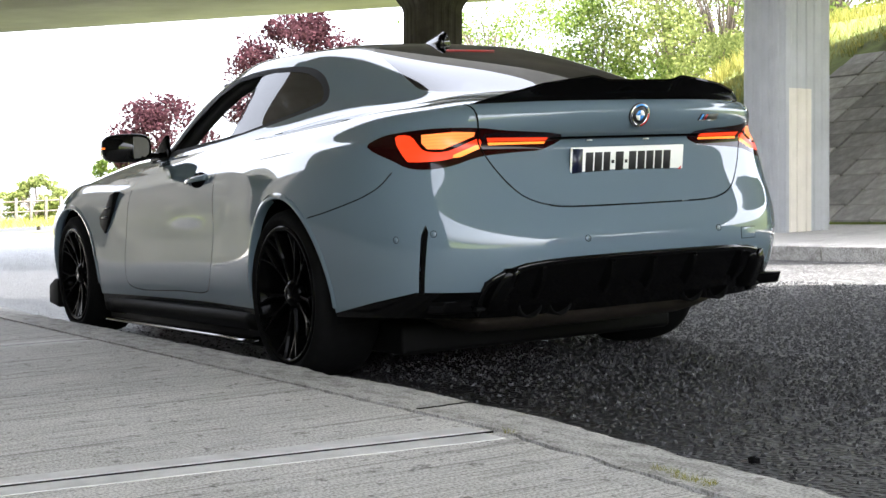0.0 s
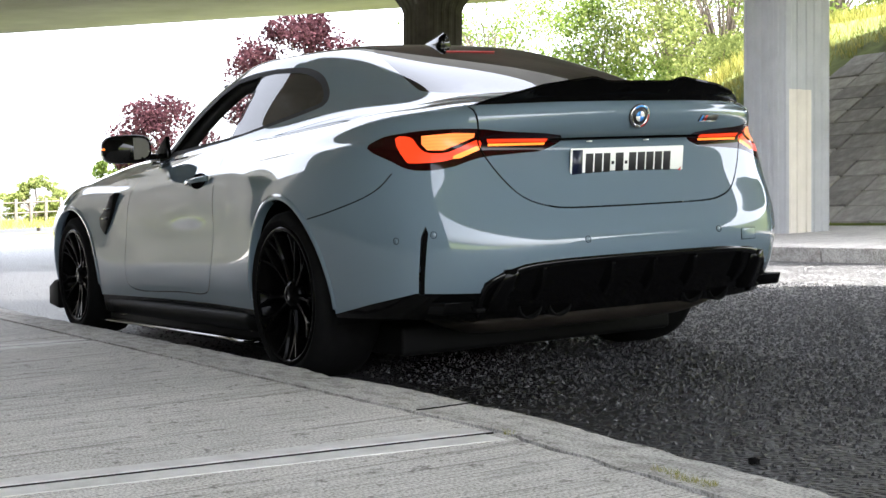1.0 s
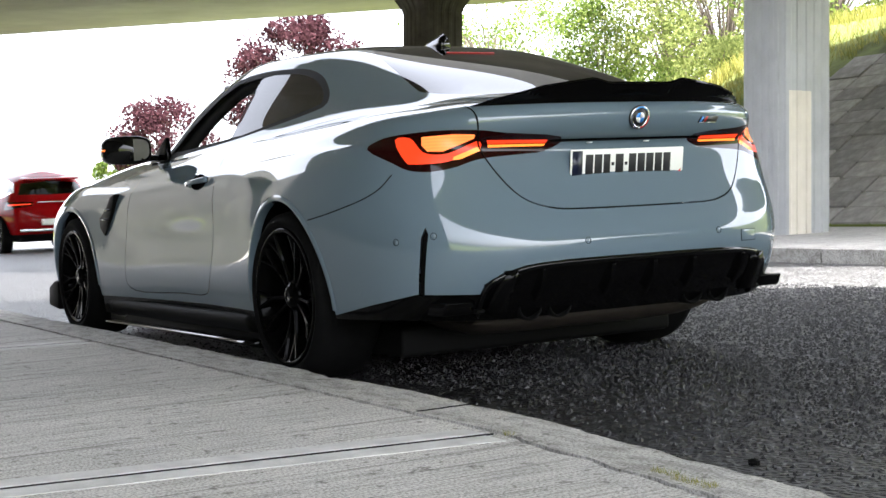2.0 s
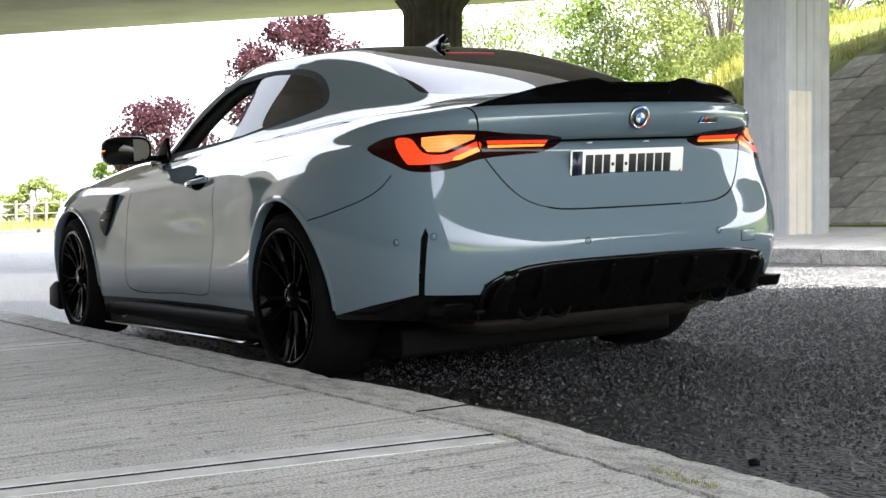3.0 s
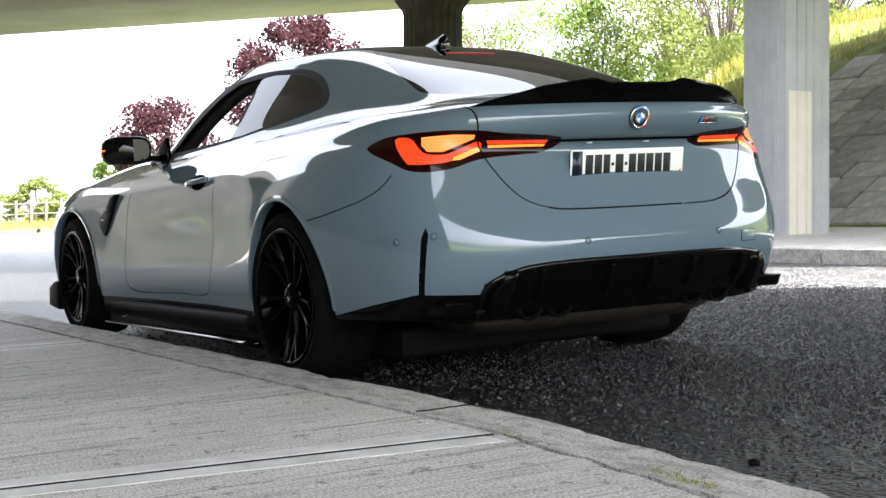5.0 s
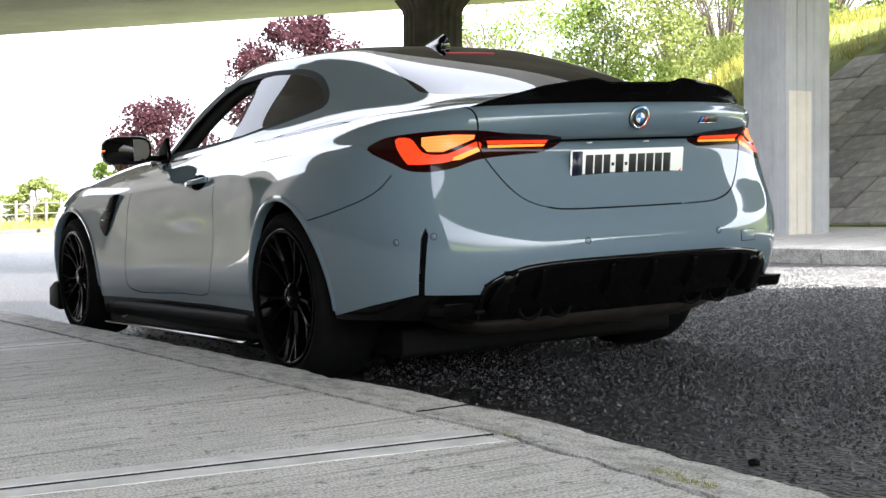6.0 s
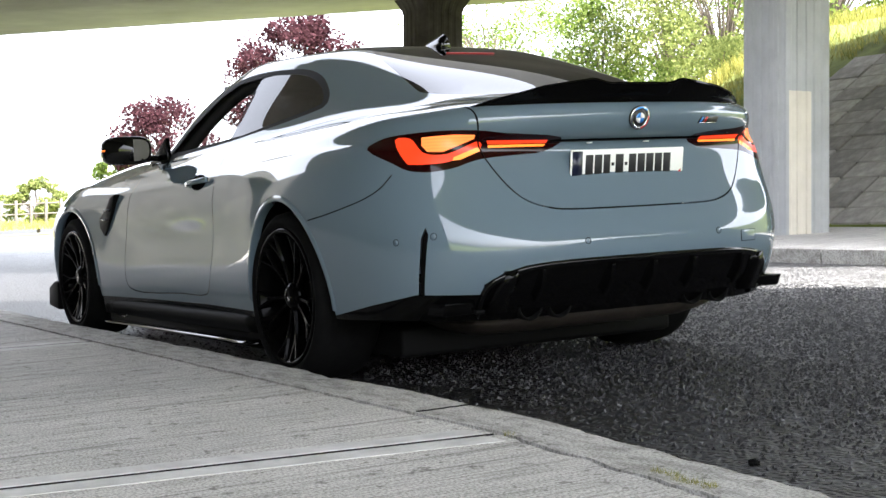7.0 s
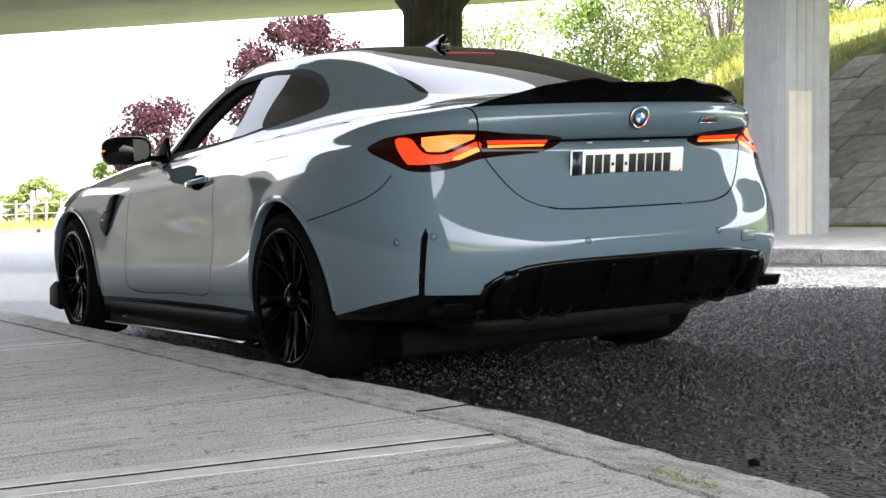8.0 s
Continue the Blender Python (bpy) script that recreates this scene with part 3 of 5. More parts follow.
def cut_region(bm, poly, axes, zone, layer, keep=lambda c: True):
    """Cuts a closed outline into the faces, seen along the third axis, and gives the faces inside it a zone number."""
    A, B = axes
    n = len(poly)
    for i in range(n):
        p, q = poly[i], poly[(i + 1) % n]
        da, db = q[0] - p[0], q[1] - p[1]
        if abs(da) + abs(db) < 1e-6:
            continue
        no = A * db - B * da
        lo = (min(p[0], q[0]) - 0.004, min(p[1], q[1]) - 0.004)
        hi = (max(p[0], q[0]) + 0.004, max(p[1], q[1]) + 0.004)
        fs = []
        for f in bm.faces:
            if not keep(f.calc_center_median()):
                continue
            ca = [v.co.dot(A) for v in f.verts]
            cb = [v.co.dot(B) for v in f.verts]
            if min(ca) <= hi[0] and max(ca) >= lo[0] and min(cb) <= hi[1] and max(cb) >= lo[1]:
                fs.append(f)
        es = {e for f in fs for e in f.edges}
        vs = {v for f in fs for v in f.verts}
        bmesh.ops.bisect_plane(bm, geom=list(vs) + list(es) + fs, dist=1e-5, plane_co=A * p[0] + B * p[1], plane_no=no)
    got = []
    for f in bm.faces:
        c = f.calc_center_median()
        if not keep(c):
            continue
        a, b = c.dot(A), c.dot(B)
        inside = False
        for i in range(n):
            p, q = poly[i], poly[(i + 1) % n]
            if (p[1] > b) != (q[1] > b) and a < (q[0] - p[0]) * (b - p[1]) / (q[1] - p[1]) + p[0]:
                inside = not inside
        if inside:
            f[layer] = zone
            got.append(f)
    return got


def smooth_poly(pts, per=5, closed=True):
    """A rounded outline through the points (Catmull-Rom)."""
    n = len(pts)
    out = []
    for i in range(n if closed else n - 1):
        g = lambda k: Vector(pts[k % n] if closed else pts[max(0, min(n - 1, k))])
        p0, p1, p2, p3 = g(i - 1), g(i), g(i + 1), g(i + 2)
        for k in range(per):
            t = k / per
            out.append(tuple(0.5 * ((2 * p1) + (p2 - p0) * t + (2 * p0 - 5 * p1 + 4 * p2 - p3) * t * t + (3 * p1 - p0 - 3 * p2 + p3) * t ** 3)))
    if not closed:
        out.append(tuple(pts[-1]))
    return out


def ribbon(pts, w):
    """A closed outline of width w along an open line."""
    v = [Vector(p) for p in pts]
    left, right = [], []
    for i, p in enumerate(v):
        d = (v[min(i + 1, len(v) - 1)] - v[max(i - 1, 0)]).normalized()
        s = Vector((-d.y, d.x)) * w / 2
        left.append(tuple(p + s))
        right.append(tuple(p - s))
    return left + right[::-1]


X, Y, Z = Vector((1, 0, 0)), Vector((0, 1, 0)), Vector((0, 0, 1))
TAN = Vector((1, 1, 0)).normalized()     # along the rear corner
REAR_R, FRONT_R, BASE = 0.34, 0.335, 2.857


def circle(cx, cz, r, n=48):
    return [(cx + r * math.cos(2 * math.pi * k / n), cz + r * math.sin(2 * math.pi * k / n)) for k in range(n)]


# zone: name, material, label
ZONES = {0: ("body_shell", PAINT, ""), 3: ("rear_glass", PRIVACY, "steep tinted rear window"), 4: ("windscreen", GLASS, ""),
         5: ("roof", PIANO, "gloss black roof panel"), 6: ("boot_lid", PAINT, ""), 7: ("tail_light", LENS, "dark smoked tail light lens"), 8: ("lower_trim", BLACK, "gloss black lower trim"),
         9: ("panel_gap", GAP, ""), 10: ("window_trim", SATIN, "black window surround"), 11: ("air_slit", GAP, "black vertical bumper air slit"), 12: ("light_guide", GLOW, "glowing red light guide"),
         13: ("light_core", CORE, "glowing orange light block"), 14: ("amber_guide", AMBER, "lit amber indicator strip"), 15: ("quarter_glass", PRIVACY, "dark tinted rear quarter window"),
         16: ("light_strip", GLOW, "glowing red strip on the boot lid"), 17: ("diffuser_panel", BLACK, "gloss black diffuser panel"), 18: ("amber_strip", AMBER, "lit amber strip on the boot lid"), 19: ("door_gap", GAP, ""), 20: ("bumper_gap", GAP, ""), 21: ("door", PAINT, "grey door with sculpted side"), 22: ("bumper", PAINT, "grey rear bumper"), 23: ("lid_crease_shade", GAP, "dark line coloured in as crease shade between the tail lights")}


def half_skin(grid):
    """The half body as a bmesh, a tree of it, and its corners and normals."""
    from mathutils.bvhtree import BVHTree
    nv, nu = grid.shape[:2]
    bm = bmesh.new()
    vs = [[bm.verts.new(grid[j, i]) for i in range(nu)] for j in range(nv)]
    for j in range(nv - 1):
        for i in range(nu - 1):
            bm.faces.new((vs[j][i], vs[j][i + 1], vs[j + 1][i + 1], vs[j + 1][i]))
    bmesh.ops.remove_doubles(bm, verts=bm.verts, dist=1e-5)
    bmesh.ops.recalc_face_normals(bm, faces=bm.faces)
    bm.normal_update()
    if sum(f.normal.y for f in bm.faces) < 0:
        bmesh.ops.reverse_faces(bm, faces=bm.faces)
    bm.normal_update()
    tree = BVHTree.FromBMesh(bm)
    bm.faces.ensure_lookup_table()
    base = [([v.co.copy() for v in f.verts], [Vector((v.normal.x, 0 if abs(v.co.y) < 1e-4 else v.normal.y, v.normal.z)).normalized() for v in f.verts]) for f in bm.faces]
    return bm, tree, base


def skin_parts(bm, layer, tree, base, table, whole, sinks, panes, car):
    """Makes one mesh a zone (or one a side), with the normals of the uncut skin."""
    zones = {}
    for f in bm.faces:
        zones.setdefault(f[layer], []).append(f)
    for zone, faces in zones.items():
        name, material, label = table[zone]
        co, idx, fs = [], {}, []
        for f in faces:
            t = []
            for v in f.verts:
                k = tuple(round(c, 6) for c in v.co)
                if k not in idx:
                    idx[k] = len(co)
                    co.append(v.co.copy())
                t.append(idx[k])
            if len(set(t)) == len(t):
                fs.append(t)
        nrm = []
        for p in co:
            hit, _, fi, _ = tree.find_nearest(p)
            w = [1 / ((p - c).length + 1e-4) ** 2 for c in base[fi][0]]
            s = Vector()
            for wi, ni in zip(w, base[fi][1]):
                s += ni * wi
            nrm.append(s.normalized())
        sink = sinks.get(zone, 0.0)
        co = [p - n * sink for p, n in zip(co, nrm)]
        both = zone in whole
        mirror = [Vector((p.x, -p.y, p.z)) for p in co]
        nmirror = [Vector((n.x, -n.y, n.z)) for n in nrm]
        if both:
            remap = {}
            allco, alln, allf = co[:], nrm[:], fs[:]
            for i, p in enumerate(co):
                if abs(p.y) < 1e-4:
                    remap[i] = i
                else:
                    remap[i] = len(allco)
                    allco.append(mirror[i])
                    alln.append(nmirror[i])
            allf += [[remap[i] for i in t[::-1]] for t in fs]
            sets = [(allco, alln, allf)]
        else:
            sets = [(co, nrm, fs), (mirror, nmirror, [t[::-1] for t in fs])]
        for c, n, f in sets:
            me = bpy.data.meshes.new(name)
            me.from_pydata([tuple(p) for p in c], [], f)
            me.materials.append(material)
            me.shade_smooth()
            me.normals_split_custom_set_from_vertices([tuple(v) for v in n])
            ob = new(name, me)
            ob.parent = car
            tagged(ob, label)
            if zone in panes:
                ob.visible_shadow = False


def build_body(car):
    grid = body_grid()
    bm, tree, base = half_skin(grid)
    layer = bm.faces.layers.int.new("zone")
    side = lambda c: c.y > 0.45
    low = lambda c: c.y > 0.5 and c.z < 0.82
    tail = lambda c: c.x < -0.3 and c.z < 1.2
    # wheel openings
    for cx, cz, r in ((0, 0.34, 0.385), (BASE, 0.335, 0.372)):
        pts = [p for p in circle(cx, cz, r) if p[1] > 0.30]
        pts = sorted(pts, key=lambda p: -p[0])
        pts = [(pts[0][0] + 0.03, 0.0)] + pts + [(pts[-1][0] - 0.03, 0.0)]
        got = cut_region(bm, pts, (X, Z), 1, layer, low)
        bmesh.ops.delete(bm, geom=got, context='FACES')
    # door skin
    door = smooth_poly([(0.80, 0.985), (0.79, 0.80), (0.83, 0.55), (0.90, 0.36), (0.99, 0.305), (1.3, 0.30), (1.95, 0.29), (2.05, 0.40), (1.98, 0.70), (1.86, 0.92)], 4, False)
    cut_region(bm, door, (X, Z), 21, layer, side)
    # roof panel, screens, side windows
    cut_region(bm, smooth_poly([(0.24, -0.1), (0.24, 0.40), (0.33, 0.475), (0.6, 0.505), (1.0, 0.505), (1.26, 0.46), (1.36, 0.38), (1.40, -0.1)], 4), (X, Y), 5, layer, lambda c: c.z > 1.25)
    cut_region(bm, smooth_poly([(-0.1, 1.085), (0.40, 1.09), (0.55, 1.105), (0.555, 1.14), (0.47, 1.27), (0.40, 1.335), (0.3, 1.347), (-0.1, 1.352)], 4), (Y, Z), 3, layer, lambda c: c.x < 0.3 and c.z > 1.05)
    cut_region(bm, smooth_poly([(-0.1, 1.015), (0.40, 1.015), (0.56, 1.015), (0.48, 1.17), (0.39, 1.295), (0.27, 1.32), (-0.1, 1.328)], 4), (Y, Z), 4, layer, lambda c: c.x > 1.3 and c.z > 0.98)
    dlo = [(1.80, 0.945), (1.586, 0.95), (1.30, 0.97), (0.87, 1.0), (0.45, 1.045), (0.12, 1.088), (0.055, 1.105), (0.04, 1.13), (0.075, 1.175), (0.20, 1.24), (0.42, 1.288), (0.80, 1.308), (1.1, 1.298), (1.30, 1.255), (1.55, 1.13)]
    cut_region(bm, smooth_poly(dlo, 3), (X, Z), 10, layer, side)
    door_pane = [(1.66, 0.975), (1.30, 0.988), (0.88, 1.014), (0.855, 1.10), (0.835, 1.20), (0.815, 1.284), (1.08, 1.276), (1.27, 1.225), (1.50, 1.10)]
    bmesh.ops.delete(bm, geom=cut_region(bm, door_pane, (X, Z), 2, layer, side), context='FACES')     # the window is wound down
    quarter = [(0.865, 1.016), (0.45, 1.062), (0.14, 1.105), (0.09, 1.125), (0.12, 1.17), (0.23, 1.222), (0.43, 1.266), (0.80, 1.285), (0.82, 1.20), (0.84, 1.10)]
    cut_region(bm, smooth_poly(quarter, 3), (X, Z), 15, layer, side)
    # rear bumper skin, boot lid and their gaps
    cut_region(bm, [(0.36, 0.65), (0.25, 0.665), (0.1, 0.70), (0.03, 0.75), (-0.01, 0.80), (-0.30, 0.84), (-0.9, 0.84), (-0.9, 0.2), (0.36, 0.2)], (TAN, Z), 22, layer, lambda c: c.x < -0.25 and c.z < 0.9)
    cut_region(bm, [(0, 0.65), (0.30, 0.652), (0.40, 0.664), (0.47, 0.69), (0.52, 0.735), (0.565, 0.80), (0.60, 0.87), (0.625, 0.95), (0.63, 1.02), (0.62, 1.1), (0, 1.1)], (Y, Z), 6, layer, lambda c: c.x < -0.72 and c.z < 1.075)
    gap = [(-0.01, 0.65), (0.30, 0.652), (0.40, 0.664), (0.47, 0.69), (0.52, 0.735), (0.565, 0.80), (0.60, 0.87), (0.625, 0.95), (0.63, 1.03)]
    # tail light wraps the corner
    aft = lambda c: c.x < -0.4 and c.y > 0.2
    lamp = [(0.16, 0.895), (0.112, 0.928), (0.042, 0.94), (-0.105, 0.948), (-0.259, 0.943), (-0.361, 0.929), (-0.529, 0.91), (-0.465, 0.862), (-0.393, 0.854), (-0.287, 0.845), (-0.233, 0.833), (-0.177, 0.814), (-0.098, 0.804), (-0.018, 0.812), (0.047, 0.841)]
    cut_region(bm, smooth_poly(lamp, 3), (TAN, Z), 7, layer, aft)
    cut_region(bm, smooth_poly([(0.045, 0.924), (-0.016, 0.926), (-0.052, 0.891), (-0.085, 0.868), (-0.16, 0.866), (-0.255, 0.904), (-0.268, 0.885), (-0.235, 0.875), (-0.178, 0.842), (-0.12, 0.833), (-0.035, 0.833), (-0.005, 0.844)], 3), (TAN, Z), 12, layer, aft)
    cut_region(bm, [(-0.06, 0.928), (-0.182, 0.932), (-0.255, 0.927), (-0.25, 0.914), (-0.18, 0.888), (-0.141, 0.873), (-0.086, 0.876), (-0.062, 0.899)], (TAN, Z), 13, layer, aft)
    cut_region(bm, [(-0.176, 0.842), (-0.201, 0.843), (-0.268, 0.872), (-0.266, 0.884), (-0.25, 0.882), (-0.178, 0.852)], (TAN, Z), 14, layer, aft)
    cut_region(bm, [(-0.290, 0.906), (-0.484, 0.901), (-0.474, 0.891), (-0.290, 0.893)], (TAN, Z), 16, layer, aft)
    cut_region(bm, [(-0.290, 0.890), (-0.472, 0.888), (-0.465, 0.880), (-0.290, 0.881)], (TAN, Z), 18, layer, aft)
    cut_region(bm, ribbon(smooth_poly(gap, 4, False), 0.0055), (Y, Z), 9, layer, lambda c: c.x < -0.72 and c.z < 1.06)
    # black strip colours in the shade under the boot lid's overhang
    cut_region(bm, [(-0.05, 0.893), (0.33, 0.893), (0.36, 0.897), (0.33, 0.902), (-0.05, 0.902)], (Y, Z), 23, layer, lambda c: c.x < -0.9)
    # black lower trim: valance, diffuser, sill
    cut_region(bm, [(0.5, 0.25), (0.36, 0.286), (0.16, 0.335), (-0.03, 0.375), (-0.25, 0.37), (-0.7, 0.36), (-0.7, 0.05), (0.5, 0.05)], (TAN, Z), 8, layer, lambda c: c.x < -0.25 and c.y > 0.5)
    cut_region(bm, [(-0.05, 0.478), (0.40, 0.475), (0.52, 0.465), (0.60, 0.44), (0.65, 0.405), (0.655, 0.1), (-0.05, 0.1)], (Y, Z), 17, layer, tail)
    cut_region(bm, [(0.3, 0.26), (1.0, 0.262), (2.0, 0.25), (2.6, 0.24), (2.6, 0.0), (0.3, 0.0)], (X, Z), 8, layer, side)
    cut_region(bm, [(-0.084, 0.612), (-0.095, 0.587), (-0.062, 0.368), (-0.040, 0.369), (-0.068, 0.578)], (TAN, Z), 11, layer, aft)
    for zone, pts in ((19, [(0.80, 0.985), (0.79, 0.80), (0.83, 0.55), (0.90, 0.36), (0.99, 0.305), (1.3, 0.30), (1.95, 0.29), (2.05, 0.40), (1.98, 0.70), (1.86, 0.92)]), (20, [(-0.28, 0.645), (-0.45, 0.67), (-0.64, 0.71), (-0.74, 0.75), (-0.79, 0.80)])):
        cut_region(bm, ribbon(smooth_poly(pts, 4, False), 0.0045), (X, Z), zone, layer, side)
    skin_parts(bm, layer, tree, base, ZONES, (0, 3, 4, 5, 6, 17, 22, 23), {9: 0.006, 23: 0.004, 19: 0.005, 20: 0.004, 11: 0.012, 2: 0.004, 15: 0.003}, (2, 3, 4, 15), car)
    # dark lining inside the cabin, set in from the shell
    bm.faces.ensure_lookup_table()
    me = bpy.data.meshes.new("cabin_lining")
    co, fs = [], []
    for s in (1, -1):
        for f in bm.faces:
            c = f.calc_center_median()
            if f[layer] in (0, 5, 10, 21) and c.z > 0.80 and -0.75 < c.x < 2.3:
                k = len(co)
                for v in f.verts:
                    p, _, fi, _ = tree.find_nearest(v.co)
                    n = sum(base[fi][1], Vector()).normalized()
                    p = v.co - n * 0.018
                    co.append((p.x, s * max(p.y, 0.0), p.z))
                fs.append([k + i for i in range(len(f.verts))])
    me.from_pydata(co, [], fs)
    me.materials.append(LEATHER)
    new("cabin_lining", me).parent = car
    bm.free()

    def on(x, y, z, way):
        """The place on the skin met from outside, and its outward normal; y may be negative."""
        d = Vector(way)
        p, n, _, _ = tree.ray_cast(Vector((x, abs(y), z)) - d * 2, d)
        if p is None:
            return Vector((x, y, z)), -d
        return (p, n) if y >= 0 else (Vector((p.x, -p.y, p.z)), Vector((n.x, -n.y, n.z)))
    return on


def build_wheel(radius, rim, width, car, x, y):
    s = 1 if y > 0 else -1
    h = width / 2
    tyre = part("wheel", revolve([(rim, -h * 0.9), (rim + 0.03, -h), (radius - 0.035, -h), (radius - 0.008, -h * 0.85), (radius, -h * 0.6), (radius, h * 0.6), (radius - 0.008, h * 0.85), (radius - 0.035, h), (rim + 0.03, h), (rim, h * 0.9)], 96), RUBBER, car, "low-profile black tyre on a dark alloy wheel")
    tyre.matrix_local = pose(x, y - s * h, radius)
    part("rim", revolve([(rim + 0.004, -h * 0.9), (rim + 0.01, s * h * 0.95), (rim - 0.004, s * h * 0.98), (rim - 0.016, s * h * 0.9), (rim - 0.03, s * h * 0.5), (rim - 0.03, -h * 0.9)], 96), RIMMAT, tyre)
    part("brake_disc", revolve([(0.06, s * 0.02), (0.19, s * 0.02), (0.19, -s * 0.012), (0.06, -s * 0.012)], 64), STEEL, tyre, "grey steel brake disc")
    bm = bmesh.new()
    for k in range(10):
        a = 2 * math.pi * (k + (0.14 if k % 2 else -0.14)) / 10
        for d in (-0.13, 0.13):
            n = 10
            rows = []
            for i in range(n + 1):
                t = i / n
                r = 0.05 + (rim - 0.063) * t
                ang = a + d * max(0, t - 0.55) / 0.45
                w = 0.0125 - 0.005 * t
                yo = s * (h * 0.66 + 0.26 * h * t * t)
                c, e = math.cos(ang), math.sin(ang)
                rows.append([bm.verts.new((r * c - q * e, yo + z * s, r * e + q * c)) for q, z in ((-w, 0), (-w * 0.55, 0.009), (w * 0.55, 0.009), (w, 0), (w * 0.8, -0.035), (-w * 0.8, -0.035))])
            for p, q in zip(rows, rows[1:]):
                for i in range(6):
                    bm.faces.new((p[i], p[(i + 1) % 6], q[(i + 1) % 6], q[i]))
    bmesh.ops.recalc_face_normals(bm, faces=bm.faces)
    part("spokes", bm, RIMMAT, tyre, smooth=False)
    part("hub_cap", revolve([(0.001, s * h * 0.86), (0.033, s * h * 0.84), (0.06, s * h * 0.72), (0.075, s * h * 0.5), (0.001, s * h * 0.4)], 32), RIMMAT, tyre)
    part("balance_weight", box(-0.018, 0.018, s * h * 0.55 - 0.012, s * h * 0.55 + 0.012, -rim + 0.030, -rim + 0.036, 0.002), WHITE, tyre, "small pale balance weight")
    return tyre


def loft(rows, closed=True, caps=True):
    bm = bmesh.new()
    vs = [[bm.verts.new(p) for p in r] for r in rows]
    n = len(vs[0])
    for a, b in zip(vs, vs[1:]):
        for i in range(n if closed else n - 1):
            bm.faces.new((a[i], a[(i + 1) % n], b[(i + 1) % n], b[i]))
    if caps and closed:
        bm.faces.new(vs[0])
        bm.faces.new(vs[-1][::-1])
    bmesh.ops.recalc_face_normals(bm, faces=bm.faces)
    return bm


def disc(r, depth, n=32, r2=None):
    """A round plate facing +x at the origin, or a ring when r2 is given."""
    bm = bmesh.new()
    rows = []
    inner = r2 if r2 else 0.0
    for k in range(n):
        a = 2 * math.pi * k / n
        c, s = math.cos(a), math.sin(a)
        rows.append([bm.verts.new((x, q * c, q * s)) for q, x in ((r, 0), (r, depth * 0.7), (r - 0.15 * depth, depth))] + ([bm.verts.new((x, inner * c, inner * s)) for x in (depth, 0)] if r2 else []))
    m = len(rows[0])
    for p, q in zip(rows, rows[1:] + rows[:1]):
        for i in range(m if r2 else m - 1):
            bm.faces.new((p[i], p[(i + 1) % m], q[(i + 1) % m], q[i]))
    if not r2:
        bm.faces.new([p[-1] for p in rows])
    bmesh.ops.recalc_face_normals(bm, faces=bm.faces)
    return bm


def facing(p, n, roll=0.0):
    """A pose at p whose x axis points along n and whose z axis stays up."""
    x = Vector(n).normalized()
    y = Vector((0, 0, 1)).cross(x).normalized()
    z = x.cross(y)
    m = Matrix((x, y, z)).transposed().to_4x4()
    return Matrix.Translation(p) @ m @ pose(0, 0, 0, roll)


def set_on(ob, p, n, lift=0.0, roll=0.0):
    ob.matrix_local = facing(Vector(p) + Vector(n).normalized() * lift, n, roll)
    return ob


def spoiler_section(y, on):
    """Cross-section of the raised boot spoiler at the offset y."""
    a = abs(y)
    rise = np.interp(a, [0, 0.14, 0.20, 0.40, 0.56, 0.63], [0.050, 0.052, 0.070, 0.048, 0.022, 0.003])
    p, _ = on(-1.0, y, 1.03, (1, 0, 0))
    back = p.x - np.interp(a, [0, 0.5, 0.63], [0.045, 0.035, 0.004])
    z0 = np.interp(a, [0, 0.4, 0.63], [1.050, 1.043, 1.022])
    front = p.x + np.interp(a, [0, 0.5, 0.63], [0.16, 0.14, 0.10])
    return [(front, y, z0 - 0.02), (front, y, z0 + 0.006), (p.x + 0.03, y, z0 + rise * 0.62), (back, y, z0 + rise), (back - 0.004, y, z0 + rise - 0.008), (p.x - 0.012, y, z0 + 0.004), (p.x - 0.002, y, z0 - 0.02)]


def build_plate(car, on):
    """White plate whose characters are plain dark bars."""
    n = Vector((-1, 0, -0.14)).normalized()
    pl = part("number_plate", box(0, 0.008, -0.26, 0.26, -0.055, 0.055, 0.003), WHITE, car, "white number plate with dark bars")
    p, _ = on(-1, 0, 0.808, (1, 0, 0))
    set_on(pl, (p.x - 0.006, 0.006, 0.808), n, 0.0)
    part("band", box(0.008, 0.0095, -0.255, -0.21, -0.05, 0.05), NAVY, pl)
    part("corner_flash", prism([(0.25, -0.052), (0.215, -0.052), (0.25, -0.025)], 0.008, 0.0095, axes="yz"), CRIMSON, pl)
    y = -0.196
    for w in (0.034, 0.034, 0.03, 0.012, 0.036, 0.012, 0.034, 0.034, 0.034, 0.034, 0.034):
        h = 0.036 if w > 0.02 else 0.006
        part("bar", box(0.008, 0.0098, y, y + w, -h, h, 0.0006), INK, pl)
        y += w + 0.0065


